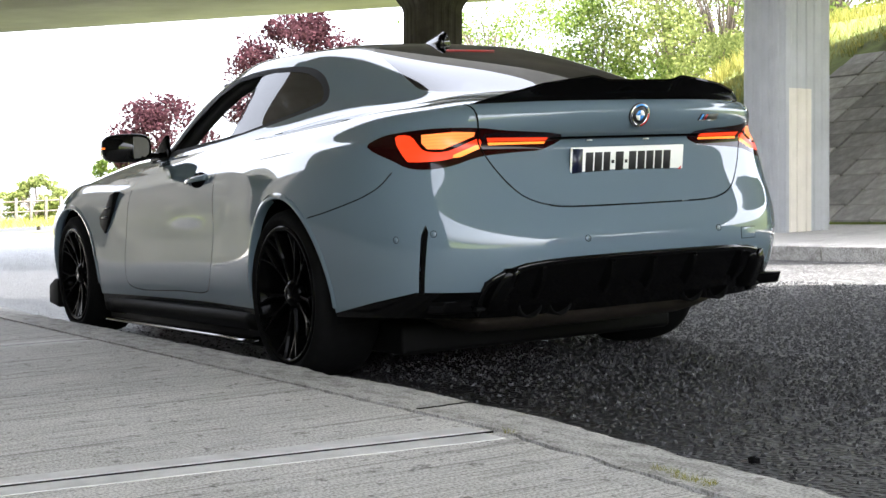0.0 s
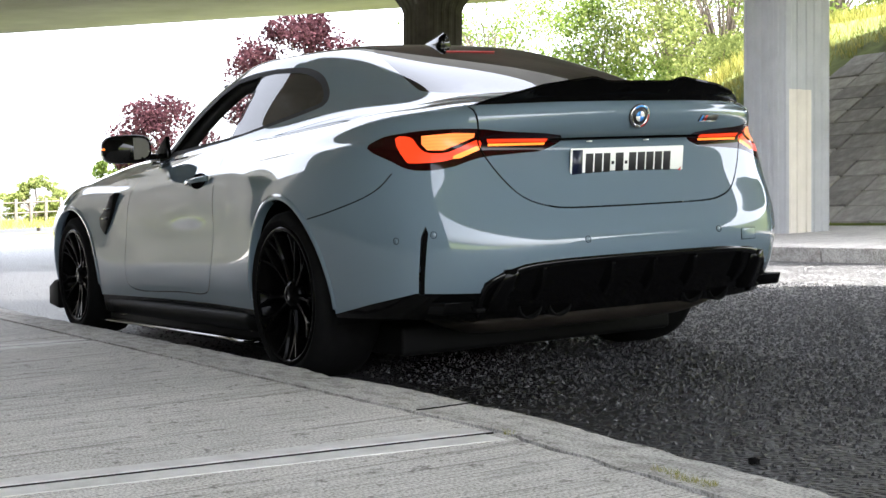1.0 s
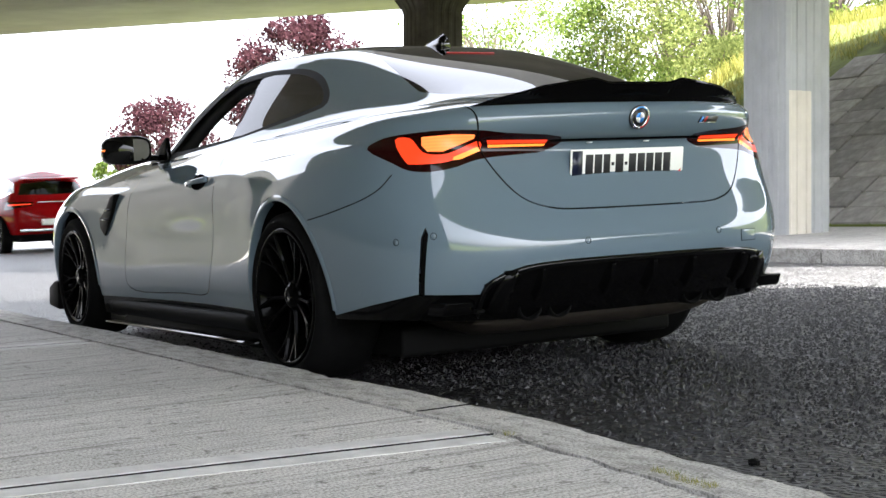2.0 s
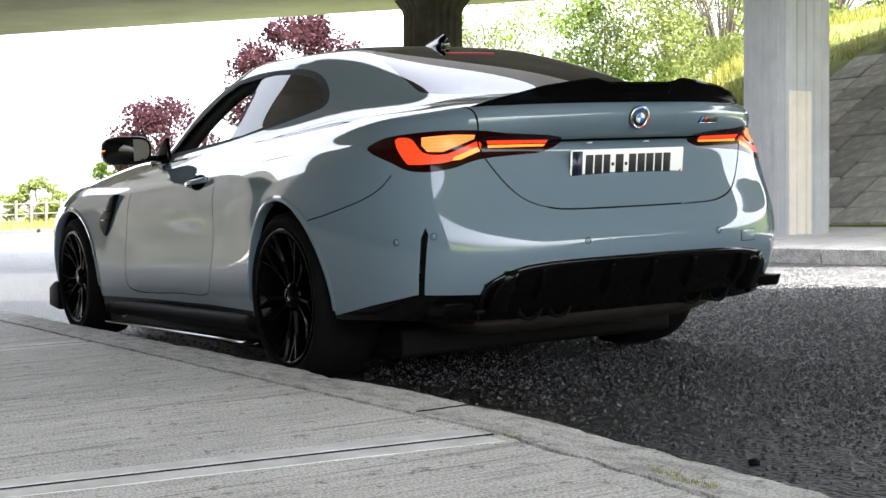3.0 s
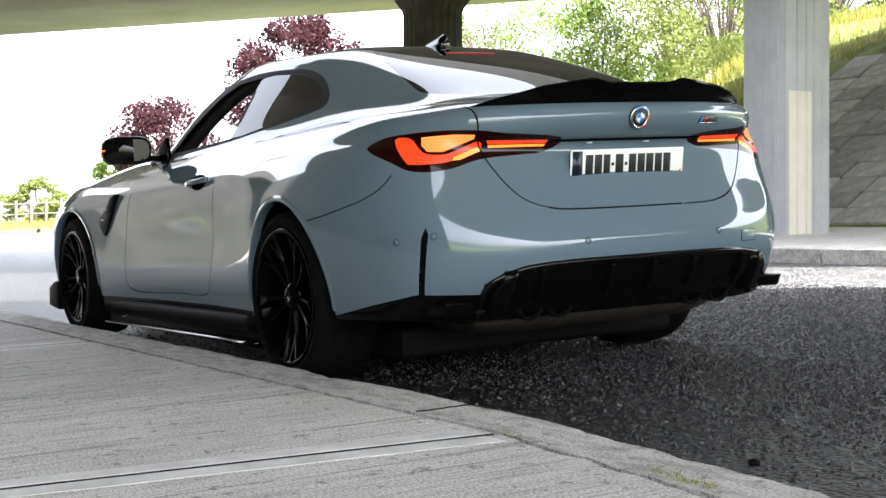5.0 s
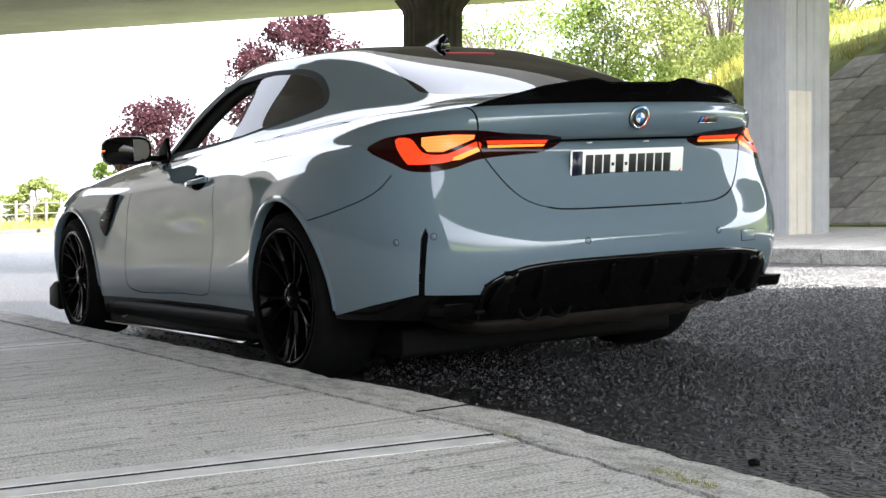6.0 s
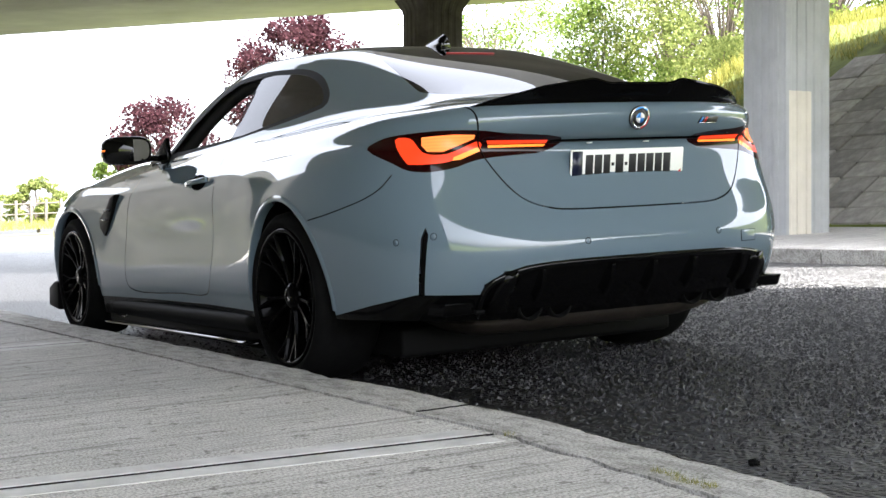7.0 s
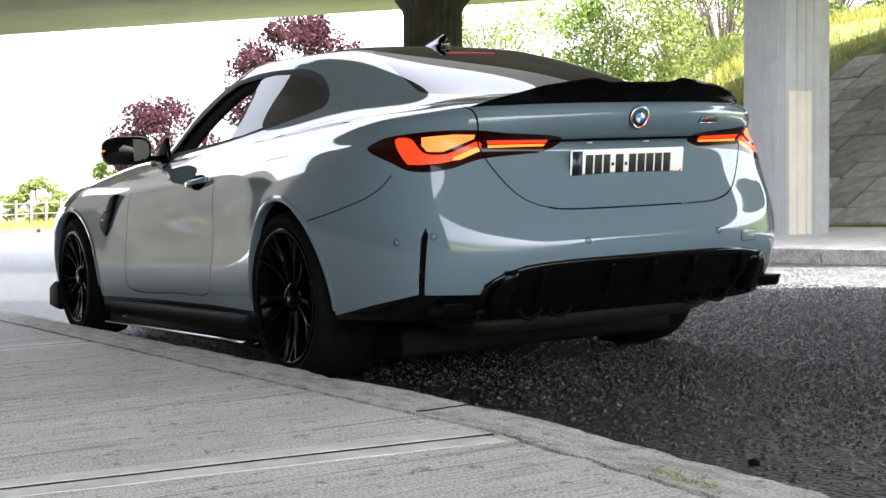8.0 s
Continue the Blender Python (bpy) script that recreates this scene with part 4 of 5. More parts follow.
def build_trim(car, on):
    tail = (1, 0, 0)
    rows = [spoiler_section(y, on) for y in [-0.63 + 1.26 * k / 60 for k in range(61)]]
    part("spoiler", loft(rows), BLACK, car, "raised gloss black boot spoiler", smooth=False)
    build_plate(car, on)
    # round emblem in plain rings of colour
    p, n = on(-1, 0, 0.972, tail)
    em = set_on(part("emblem", disc(0.046, 0.006), INK, car, "round emblem in blue, white and red rings"), p, n)
    part("outer_ring", disc(0.044, 0.0075, 40, 0.033), SILVER, em)
    for k, m in enumerate((AZURE, NAVY, CRIMSON)):
        a0 = math.pi * (0.25 + 0.66 * k)
        arc = [(0.0415 * math.cos(a0 + 1.5 * t / 12), 0.0415 * math.sin(a0 + 1.5 * t / 12)) for t in range(13)]
        arc += [(0.0355 * math.cos(a0 + 1.5 * t / 12), 0.0355 * math.sin(a0 + 1.5 * t / 12)) for t in range(12, -1, -1)]
        part("ring_segment", prism(arc, 0.007, 0.0085, axes="yz"), m, em)
    part("core_ring", disc(0.030, 0.008), INK, em)
    for k in range(4):
        arc = [(0, 0)] + [(0.019 * math.cos(math.pi / 2 * (k + t / 8)), 0.019 * math.sin(math.pi / 2 * (k + t / 8))) for t in range(9)]
        part("quadrant", prism(arc, 0.008, 0.009, axes="yz"), AZURE if k % 2 else WHITE, em)
    # model badge: slanted stripes and two dark blocks
    p, n = on(-1, -0.34, 0.962, tail)
    bd = set_on(part("model_badge", prism([(-0.052, -0.014), (0.05, -0.014), (0.055, 0.012), (-0.042, 0.012)], 0, 0.002, axes="yz"), INK, car, "small dark badge with coloured stripes"), p, n, 0.001)
    for k, m in enumerate((AZURE, NAVY, CRIMSON)):
        y = -0.044 + 0.011 * k
        part("stripe", prism([(y, -0.011), (y + 0.009, -0.011), (y + 0.018, 0.011), (y + 0.009, 0.011)], 0.002, 0.004, axes="yz"), m, bd)
    part("chrome_line", box(0.002, 0.004, -0.045, 0.045, -0.0135, -0.0115), CHROME, bd)
    # parking sensors
    for x, y, z, way in ((-1, 0.27, 0.538, tail), (-1, -0.34, 0.543, tail), (-0.95, 0.79, 0.58, (0.75, -0.66, 0)), (-0.82, 0.86, 0.562, (0.4, -0.92, 0))):
        p, n = on(x, y, z, way)
        sn = set_on(part("parking_sensor", disc(0.0125, 0.0012, 24, 0.0108), GAP, car), p, n)
        part("sensor_face", disc(0.0105, 0.001, 24), PAINT, sn)
    p, n = on(-1, -0.50, 0.517, tail)
    tow = set_on(part("tow_cover", box(0, 0.001, -0.042, 0.042, -0.022, 0.022, 0.0004), GAP, car), p, n, 0.0)
    part("cover_face", box(0.0004, 0.0018, -0.040, 0.040, -0.020, 0.020, 0.0004), PAINT, tow)
    for y in (0.18, -0.08):
        part("plate_lamp", box(-1.06, -1.04, y - 0.006, y + 0.006, 0.885, 0.889), WHITE, car)
    # diffuser fins, exhausts, silencer
    for y in (0.45, 0.16, -0.03, -0.22, -0.47):
        p, n = on(-1, y, 0.44, tail)
        part("diffuser_fin", prism([(p.x - 0.002, 0.464), (p.x - 0.018, 0.448), (p.x - 0.006, 0.395), (p.x + 0.05, 0.33), (p.x + 0.08, 0.40)], y - 0.008, y + 0.008, 0.003), BLACK, car)
    rows = []
    for y, z in smooth_poly([(0.652, 0.30), (0.650, 0.395), (0.60, 0.436), (0.52, 0.462), (0.40, 0.473), (0.2, 0.476), (-0.2, 0.476), (-0.40, 0.473), (-0.52, 0.462), (-0.60, 0.436), (-0.650, 0.395), (-0.652, 0.30)], 5, False):
        p, n = on(-1, y, z, tail)
        k = abs(y) / 0.652
        rows.append([p + Vector((0.01, 0, 0.004 * (1 - k))), p + Vector((-0.010, 0, 0.002)), p + Vector((-0.014, -0.006 * k * math.copysign(1, y), -0.008)), p + Vector((-0.008, -0.018 * k * math.copysign(1, y), -0.020)), p + Vector((0.01, -0.018 * k * math.copysign(1, y), -0.022))])
    part("diffuser_lip", loft(rows), PIANO, car, "gloss black raised edge of the diffuser")
    for s in (1, -1):
        rows = []
        for z, f in ((0.45, 0.0), (0.40, 0.5), (0.35, 0.9), (0.30, 1.0)):
            p, n = on(-1, s * 0.56, max(z, 0.32), tail)
            rows.append([(p.x + 0.03, s * (0.60 + 0.03 * f), z), (p.x - 0.016, s * (0.585 + 0.03 * f), z), (p.x - 0.018, s * (0.535 + 0.02 * f), z), (p.x + 0.03, s * (0.52 + 0.02 * f), z)])
        part("diffuser_cheek", loft(rows), BLACK, car)
    for y in (0.44, 0.31, -0.31, -0.44):
        tip = part("exhaust_tip", revolve([(0.050, -0.12), (0.052, 0.0), (0.047, 0.006), (0.043, 0.0), (0.041, -0.12)], 32), SATIN, car, "black round exhaust tip")
        tip.matrix_local = Matrix.Translation((-1.01, y, 0.312)) @ pose(0, 0, 0, 0, 0, 90)
    part("silencer", loft([[(-0.62 + 0.20 * math.cos(a), y, 0.245 + r * math.sin(a)) for a in [2 * math.pi * k / 20 for k in range(20)]] for y, r in ((-0.56, 0.01), (-0.53, 0.04), (-0.46, 0.058), (-0.3, 0.064), (0.3, 0.064), (0.46, 0.058), (0.53, 0.04), (0.56, 0.01))]), RUST, car, "heat-stained steel silencer under the tail")
    part("diffuser_floor", box(-1.0, -0.35, -0.66, 0.66, 0.30, 0.315, 0.004), SATIN, car)
    for s in (1, -1):
        part("rear_winglet", prism([(-1.0, 0.345), (-0.70, 0.345), (-0.60, 0.31), (-0.66, 0.285), (-0.98, 0.30)], s * 0.66, s * 0.785, 0.006), BLACK, car, "gloss black corner winglet")
        rows = []
        for k in range(25):
            x = 0.36 + 2.08 * k / 24
            y = 0.925 + 0.02 * math.exp(-((x - 0.45) / 0.2) ** 2)
            z = 0.122 - 0.018 * k / 24
            rows.append([(x, s * 0.78, z - 0.005), (x, s * 0.78, z + 0.02), (x, s * (y - 0.012), z + 0.013), (x, s * y, z + 0.006), (x, s * y, z), (x, s * (y - 0.02), z - 0.005)])
        part("side_skirt", loft(rows), PIANO, car, "gloss black side skirt blade")
        rows = []
        for k in range(25):
            x = 0.42 + 1.98 * k / 24
            z = 0.225 - 0.015 * k / 24
            rows.append([(x, s * 0.86, z - 0.06), (x, s * 0.86, z + 0.02), (x, s * 0.893, z + 0.012), (x, s * 0.905, z - 0.008), (x, s * 0.885, z - 0.06)])
        part("sill_cover", loft(rows), SATIN, car)
        part("front_canard", prism([(3.18, 0.30), (3.26, 0.30), (3.38, 0.26), (3.40, 0.15), (3.2, 0.13)], s * 0.86, s * 0.945, 0.012), SATIN, car, "black front bumper canard")
        # fender vent
        p, n = on(2.27, s * 0.9, 0.68, (0, -1, 0))
        part("fender_vent", prism([(2.12, 0.79), (2.20, 0.775), (2.27, 0.72), (2.40, 0.66), (2.39, 0.61), (2.32, 0.57), (2.26, 0.62), (2.18, 0.70)], s * (abs(p.y) - 0.04), s * (abs(p.y) + 0.014), 0.004), SATIN, car, "black slanted side vent")
        for k in range(2):
            part("vent_blade", box(2.20 + 0.05 * k, 2.30 + 0.06 * k, s * (abs(p.y) + 0.012) - 0.006, s * (abs(p.y) + 0.012) + 0.006, 0.70 - 0.05 * k, 0.712 - 0.05 * k, 0.003), RIMMAT, car)
        # door handle over a flat black oval that paints in its recess's shade
        p, n = on(0.99, s * 0.9, 0.822, (0, -1, 0))
        recess_shade = part("handle_recess_shade", disc(0.5, 0.02, 40), GAP, car, "flat dark oval for the recess shade behind the handle")
        recess_shade.matrix_local = facing(p - n * 0.0005 * s, Vector((n.x, abs(n.y) * s, n.z))) @ Matrix.Diagonal((0.05, 0.185, 0.075, 1))
        part("door_handle", loft([[(0.86 + 0.26 * k / 12, s * (abs(p.y) + 0.034 * math.sin(math.pi * (0.06 + 0.88 * k / 12)) ** 0.6 + b * 0.008), 0.832 - 0.018 * k / 12 + c * 0.013) for b, c in ((-1, -0.8), (0.2, -1), (1, -0.5), (1, 0.5), (0.2, 1), (-1, 0.8))] for k in range(13)]), PAINT, car, "body-coloured pull handle")
        # door mirror
        rows = []
        for k, (x, w, h) in enumerate(((1.655, 0.205, 0.128), (1.665, 0.215, 0.140), (1.70, 0.212, 0.142), (1.76, 0.19, 0.125), (1.80, 0.15, 0.09), (1.82, 0.08, 0.04))):
            rows.append([(x + 0.10 * (0.5 + 0.5 * math.copysign(abs(math.cos(a)) ** 0.55, math.cos(a))), s * (0.975 + w / 2 * math.copysign(abs(math.cos(a)) ** 0.55, math.cos(a))), 1.003 + h / 2 * math.copysign(abs(math.sin(a)) ** 0.6, math.sin(a))) for a in [2 * math.pi * q / 32 for q in range(32)]])
        mr = part("door_mirror", loft(rows, caps=True), PIANO, car, "gloss black door mirror")
        part("mirror_glass", loft([[(1.652 + 0.10 * (0.5 + 0.5 * f * math.copysign(abs(math.cos(a)) ** 0.55, math.cos(a))), s * (0.965 + f * 0.082 * math.copysign(abs(math.cos(a)) ** 0.55, math.cos(a))), 1.003 + f * 0.054 * math.copysign(abs(math.sin(a)) ** 0.6, math.sin(a))) for a in [2 * math.pi * q / 32 for q in range(32)]] for f in (1.0, 0.02)], caps=False), MIRROR, mr, "mirror glass")
        part("mirror_stem", prism([(1.66, 0.945), (1.80, 0.945), (1.78, 0.975), (1.68, 0.975)], s * 0.80, s * 0.92, 0.008), BLACK, mr)
        part("indicator", box(1.752, 1.80, s * 1.079 - 0.004, s * 1.079 + 0.004, 1.000, 1.010, 0.003), AMBER, mr, "lit amber mirror indicator")
        part("sail_panel", prism([(1.64, 0.945), (1.92, 0.935), (1.66, 1.06)], s * 0.77, s * 0.795, 0.004), BLACK, car)
    # shark fin aerial, high brake lamp
    rows = []
    for k in range(13):
        t = k / 12
        x = 0.225 + 0.30 * t
        h = 0.085 * (1 - t) ** 0.6 * (1 if k else 0.85)
        w = 0.036 * (1 - 0.7 * t)
        rows.append([(x, -w, 1.345), (x, -w * 0.45, 1.345 + h * 0.8), (x - 0.01, 0, 1.347 + h), (x, w * 0.45, 1.345 + h * 0.8), (x, w, 1.345)])
    part("roof_aerial", loft(rows), PIANO, car, "black shark fin roof aerial")
    p, n = on(0.03, 0.0, 1.30, (0.5, 0, -0.866))
    set_on(part("high_brake_lamp", box(-0.002, 0.002, -0.12, 0.12, -0.004, 0.004, 0.001), BRAKE, car, "row of small red brake lamps"), p, n, 0.002)
    # cabin
    part("dashboard", box(1.45, 2.15, -0.70, 0.70, 0.62, 0.93, 0.06), LEATHER, car)
    for s in (1, -1):
        st = part("seat", loft([[(0.55 + dx + w * 0.0, s * 0.37 + y, z) for y, z in [(q * (0.25 - 0.1 * t), 0.42 + 0.75 * t) for q in (-1, -0.7, 0.7, 1)]] for dx, t in ((0.35, 0.0), (0.10, 0.35), (0.0, 0.75), (-0.02, 0.98)) for w in (0,)], closed=False, caps=False), LEATHER, car)
        st.modifiers.new("thick", 'SOLIDIFY').thickness = 0.10
        part("head_rest", box(0.46, 0.58, s * 0.37 - 0.12, s * 0.37 + 0.12, 1.02, 1.20, 0.04), LEATHER, st)
        part("seat_cushion", box(0.75, 1.25, s * 0.37 - 0.25, s * 0.37 + 0.25, 0.35, 0.52, 0.06), LEATHER, st)
    # black headliner, sun visors and pillar trims
    part("headliner", box(0.30, 1.30, -0.50, 0.50, 1.295, 1.33, 0.012), LEATHER, car)
    for s in (1, -1):
        part("sun_visor", box(1.22, 1.47, s * 0.30 - 0.25, s * 0.30 + 0.25, 1.255, 1.30, 0.012), LEATHER, car)
        rows = []
        for x, z in ((1.74, 0.94), (1.66, 0.98), (1.50, 1.10), (1.38, 1.17), (1.27, 1.228), (1.14, 1.262), (1.0, 1.282)):
            p, n = on(x, s * 0.7, z, (0, -1, 0))
            w = 0.055 if z < 1.2 else 0.06
            y = abs(p.y) - 0.02
            rows.append([(x + 0.03, s * y, z + 0.012), (x - 0.03, s * (y - w), z + 0.015), (x - 0.05, s * (y - w), z - 0.02), (x - 0.005, s * (y - 0.02), z - 0.018)])
        part("pillar_trim", loft(rows), LEATHER, car)
    part("rear_mirror", box(1.42, 1.46, -0.12, 0.12, 1.16, 1.22, 0.015), BLACK, car)
    part("rear_shelf", box(-0.62, -0.1, -0.6, 0.6, 0.98, 1.02, 0.01), LEATHER, car)
    wheel = part("steering_wheel", revolve([(0.17 + 0.015 * math.cos(a), 0.015 * math.sin(a)) for a in [2 * math.pi * k / 10 for k in range(10)]], 40), LEATHER, car)
    wheel.matrix_local = pose(1.42, -0.37, 0.90, 0, 0, 90) @ pose(0, 0, 0, 65, 0, 0)


def build_coupe():
    car = new("coupe")
    on = build_body(car)
    for x, r, rim, w in ((0, 0.34, 0.268, 0.285), (BASE, 0.335, 0.255, 0.275)):
        for y in (0.945, -0.945):
            build_wheel(r, rim, w, car, x, y)
            s = 1 if y > 0 else -1
            bm = bmesh.new()
            n = 30
            R = r + 0.06
            rows = []
            for k in range(n + 1):
                a = math.pi * (-0.08 + 1.16 * k / n)
                rows.append([bm.verts.new((x + R * math.cos(a), s * yy, r + R * math.sin(a))) for yy in (0.90, 0.55, 0.56, 0.89)])
            for p, q in zip(rows, rows[1:]):
                bm.faces.new((p[0], p[1], q[1], q[0]))
            part("wheel_liner", bm, GAP, car)
            ar = 0.385 if x == 0 else 0.372
            rows = []
            for k in range(49):
                a = math.pi * (-0.03 + 1.06 * k / 48)
                px, pz = x + ar * math.cos(a), r + ar * math.sin(a)
                if pz < 0.29:
                    continue
                p, nn = on(px, y, pz, (0, -1, 0))
                d = Vector((math.cos(a), 0, math.sin(a)))
                o = Vector((0, s, 0))
                rows.append([p + d * 0.022 + o * 0.0005, p + d * 0.012 + o * 0.006, p + d * 0.002 + o * 0.007, p - d * 0.003 + o * 0.002, p - d * 0.002 - o * 0.03])
            part("arch_lip", loft(rows, False, False), PAINT, car)
    part("floor_pan", box(-0.45, 3.5, -0.66, 0.66, 0.10, 0.22, 0.02), SATIN, car)
    part("sill_floor", box(0.40, 2.46, -0.87, 0.87, 0.095, 0.20, 0.01), SATIN, car)
    build_trim(car, on)
    car.matrix_world = TILT
    return tagged(car, "glossy slate grey sports coupe parked at the kerb", "car")


coupe = build_coupe()


# ---- far side: paved slope, bank, trees, fence ----
def bank_share(x):
    """How much of its height the bank keeps as it runs out beyond the bridge."""
    return max(0.02, min(1.0, (21 - x) / 8.5))


def build_bank():
    """The abutment slope beside the far footpath; paved under the bridge, grassed beyond it."""
    y0, z0, y1, z1 = -9.05, 0.12, -13.9, 3.055
    bm = bmesh.new()
    rows = []
    for k in range(61):
        x = -20 + k * 0.95
        f = bank_share(x)
        rows.append([bm.verts.new((x, y, z * (f if z > 0 else 1) + (0.06 * noise.noise((x * 0.5, y, 1)) if y < -13 else 0))) for y, z in ((y0, -0.1), (y0, z0), (y1, z1), (-15.5, 3.25), (-20, 3.45), (-34, 3.6), (-36, -2))])
    for a, b in zip(rows, rows[1:]):
        for i in range(6):
            bm.faces.new((a[i], a[i + 1], b[i + 1], b[i]))
    bmesh.ops.recalc_face_normals(bm, faces=bm.faces)
    bank = part("bank", bm, GRASS, None, "grassy embankment above the paved slope", smooth=False)
    bank.matrix_world = TILT
    tagged(bank, kind="structure")
    slope = new("paved_slope")
    tagged(slope, "grey paving slabs laid on the slope under the bridge", kind="structure")
    slope.matrix_world = TILT
    length = math.hypot(y1 - y0, z1 - z0)
    ang = math.atan2(z1 - z0, y0 - y1)
    n, w, pitch = 17, 0.60, length / 17
    meshes = []
    for v in range(4):
        bm = box(0.012, w - 0.012, 0.010, pitch - 0.010, -0.03, 0.022 + 0.006 * v, 0.006, seg=1)
        me = bpy.data.meshes.new("slab")
        bm.to_mesh(me)
        bm.free()
        me.materials.append(PAVER)
        meshes.append(me)
    rnd = random.Random(5)
    for i in range(19):
        for j in range(n):
            t = j * pitch
            # the paving stops along a line that follows the bridge
            if Vector((2.3 + i * w, y0 - (t + 0.5 * pitch) * math.cos(ang), 0)).dot(NRM) > 15.85 or i * w < -0.4 * (9 - j) - 0.5:
                continue
            ob = new("slab", rnd.choice(meshes))
            ob.parent = slope
            ob.matrix_local = Matrix.Translation((2.0 + i * w, y0 - t * math.cos(ang), z0 + t * math.sin(ang))) @ pose(0, 0, 0, -math.degrees(ang)) @ pose(0, 0, 0, 0, 0, 0) @ Matrix.Diagonal((1, -1, 1, 1))


def leaves_mesh(centres, per, size, seed, flat=0.75):
    """Small leaves scattered round the clump centres."""
    rng = np.random.default_rng(seed)
    c = np.repeat(np.array([tuple(p) for p, _ in centres]), per, 0)
    r = np.repeat(np.array([q for _, q in centres]), per)
    n = len(c)
    unit = lambda v: v / (np.linalg.norm(v, axis=1, keepdims=True) + 1e-9)
    d = unit(rng.normal(size=(n, 3))) * rng.random((n, 1)) ** (1 / 3)
    p = c + d * np.array((1, 1, flat)) * r[:, None]
    a = unit(rng.normal(size=(n, 3)))
    b = unit(np.cross(a, rng.normal(size=(n, 3))))
    s = size * rng.uniform(0.6, 1.35, (n, 1))
    pts = np.stack([p - a * s, p + b * s * 0.55, p + a * s, p - b * s * 0.55], 1).reshape(-1, 3)
    return pts.tolist(), np.arange(4 * n).reshape(-1, 4).tolist()


def limb(bm, a, b, ra, rb, n=7):
    a, b = Vector(a), Vector(b)
    q = (b - a).to_track_quat('Z', 'Y').to_matrix()
    rows = [[bm.verts.new(p + q @ Vector((r * math.cos(2 * math.pi * k / n), r * math.sin(2 * math.pi * k / n), 0))) for k in range(n)] for p, r in ((a, ra), (b, rb))]
    for k in range(n):
        bm.faces.new((rows[0][k], rows[0][(k + 1) % n], rows[1][(k + 1) % n], rows[1][k]))


def tree(name, label, x, y, z, trunk, rx, rz, material, seed, clumps=48, per=85, size=0.11, category="tree", group="", stems=1):
    """A tapered trunk with limbs that carry uneven clumps of small leaves."""
    rnd = random.Random(seed)
    root = new(name)
    root.location = (x, y, z)
    bm = bmesh.new()
    top = Vector((rnd.uniform(-0.2, 0.2), rnd.uniform(-0.2, 0.2), trunk))
    limb(bm, (0, 0, -0.1), top, 0.035 * rz + 0.05, 0.025 * rz + 0.03)
    centres = []
    for k in range(clumps):
        th, u = rnd.uniform(0, 2 * math.pi), rnd.random()
        h = rnd.uniform(-0.85, 1.0)
        w = math.sqrt(max(0.05, 1 - h * h)) * (0.45 + 0.55 * math.sqrt(u)) * rnd.uniform(0.75, 1.12)
        c = Vector((rx * w * math.cos(th), rx * w * math.sin(th), trunk + rz * (0.85 + h * rnd.uniform(0.85, 1.1))))
        centres.append((c, rnd.uniform(0.22, 0.42) * min(rx, rz) * 0.85))
        if k % 2 == 0:
            m = top.lerp(c, 0.45) + Vector((0, 0, 0.25))
            limb(bm, top, m, 0.018 * rz + 0.015, 0.02)
            limb(bm, m, c, 0.022, 0.008)
    part("trunk", bm, BARK, root, "brown branching trunk")
    pts, faces = leaves_mesh(centres, per, size, seed)
    me = bpy.data.meshes.new("crown")
    me.from_pydata(pts, [], faces)
    me.materials.append(material)
    new("crown", me).parent = root
    return tagged(root, label, category, group)


def grass_strip(name, label, spots, h, seed, material=None):
    """Upright blades over a stretch of ground: (x0, x1, y0, y1, count, height of the ground)."""
    rnd = random.Random(seed)
    pts, faces = [], []
    for x0, x1, y0, y1, count, ground in spots:
        for _ in range(count):
            x, y = rnd.uniform(x0, x1), rnd.uniform(y0, y1)
            z = ground(x, y)
            a, s, w = rnd.uniform(0, 6.3), h * rnd.uniform(0.4, 1.3), h * 0.05
            k = len(pts)
            lx, ly = rnd.gauss(0, 0.3) * s, rnd.gauss(0, 0.3) * s
            pts += [(x - w * math.cos(a), y - w * math.sin(a), z), (x + w * math.cos(a), y + w * math.sin(a), z), (x + lx, y + ly, z + s)]
            faces.append((k, k + 1, k + 2))
    me = bpy.data.meshes.new(name)
    me.from_pydata(pts, [], faces)
    me.materials.append(material or BLADES)
    return tagged(new(name, me), label, kind="stuff")


def build_fence():
    fence = new("fence")
    fence.location = (0, 0, 0)
    a, b = Vector((52.0, -6.0, 0)), Vector((50.5, -15.5, 0))
    n = 18
    for k in range(n):
        p = a.lerp(b, k / (n - 1))
        z = lean(p.x, p.y)
        post = part("post", box(-0.05, 0.05, -0.05, 0.05, -0.1, 1.0, 0.01), TIMBER, fence)
        post.location = (p.x, p.y, z)
    for h in (0.45, 0.85):
        bm = bmesh.new()
        limb(bm, (a.x, a.y, lean(a.x, a.y) + h), (b.x, b.y, lean(b.x, b.y) + h), 0.035, 0.035, 6)
        part("rail", bm, TIMBER, fence)
    tagged(fence, "weathered timber post and rail fence along the grass", "fence")


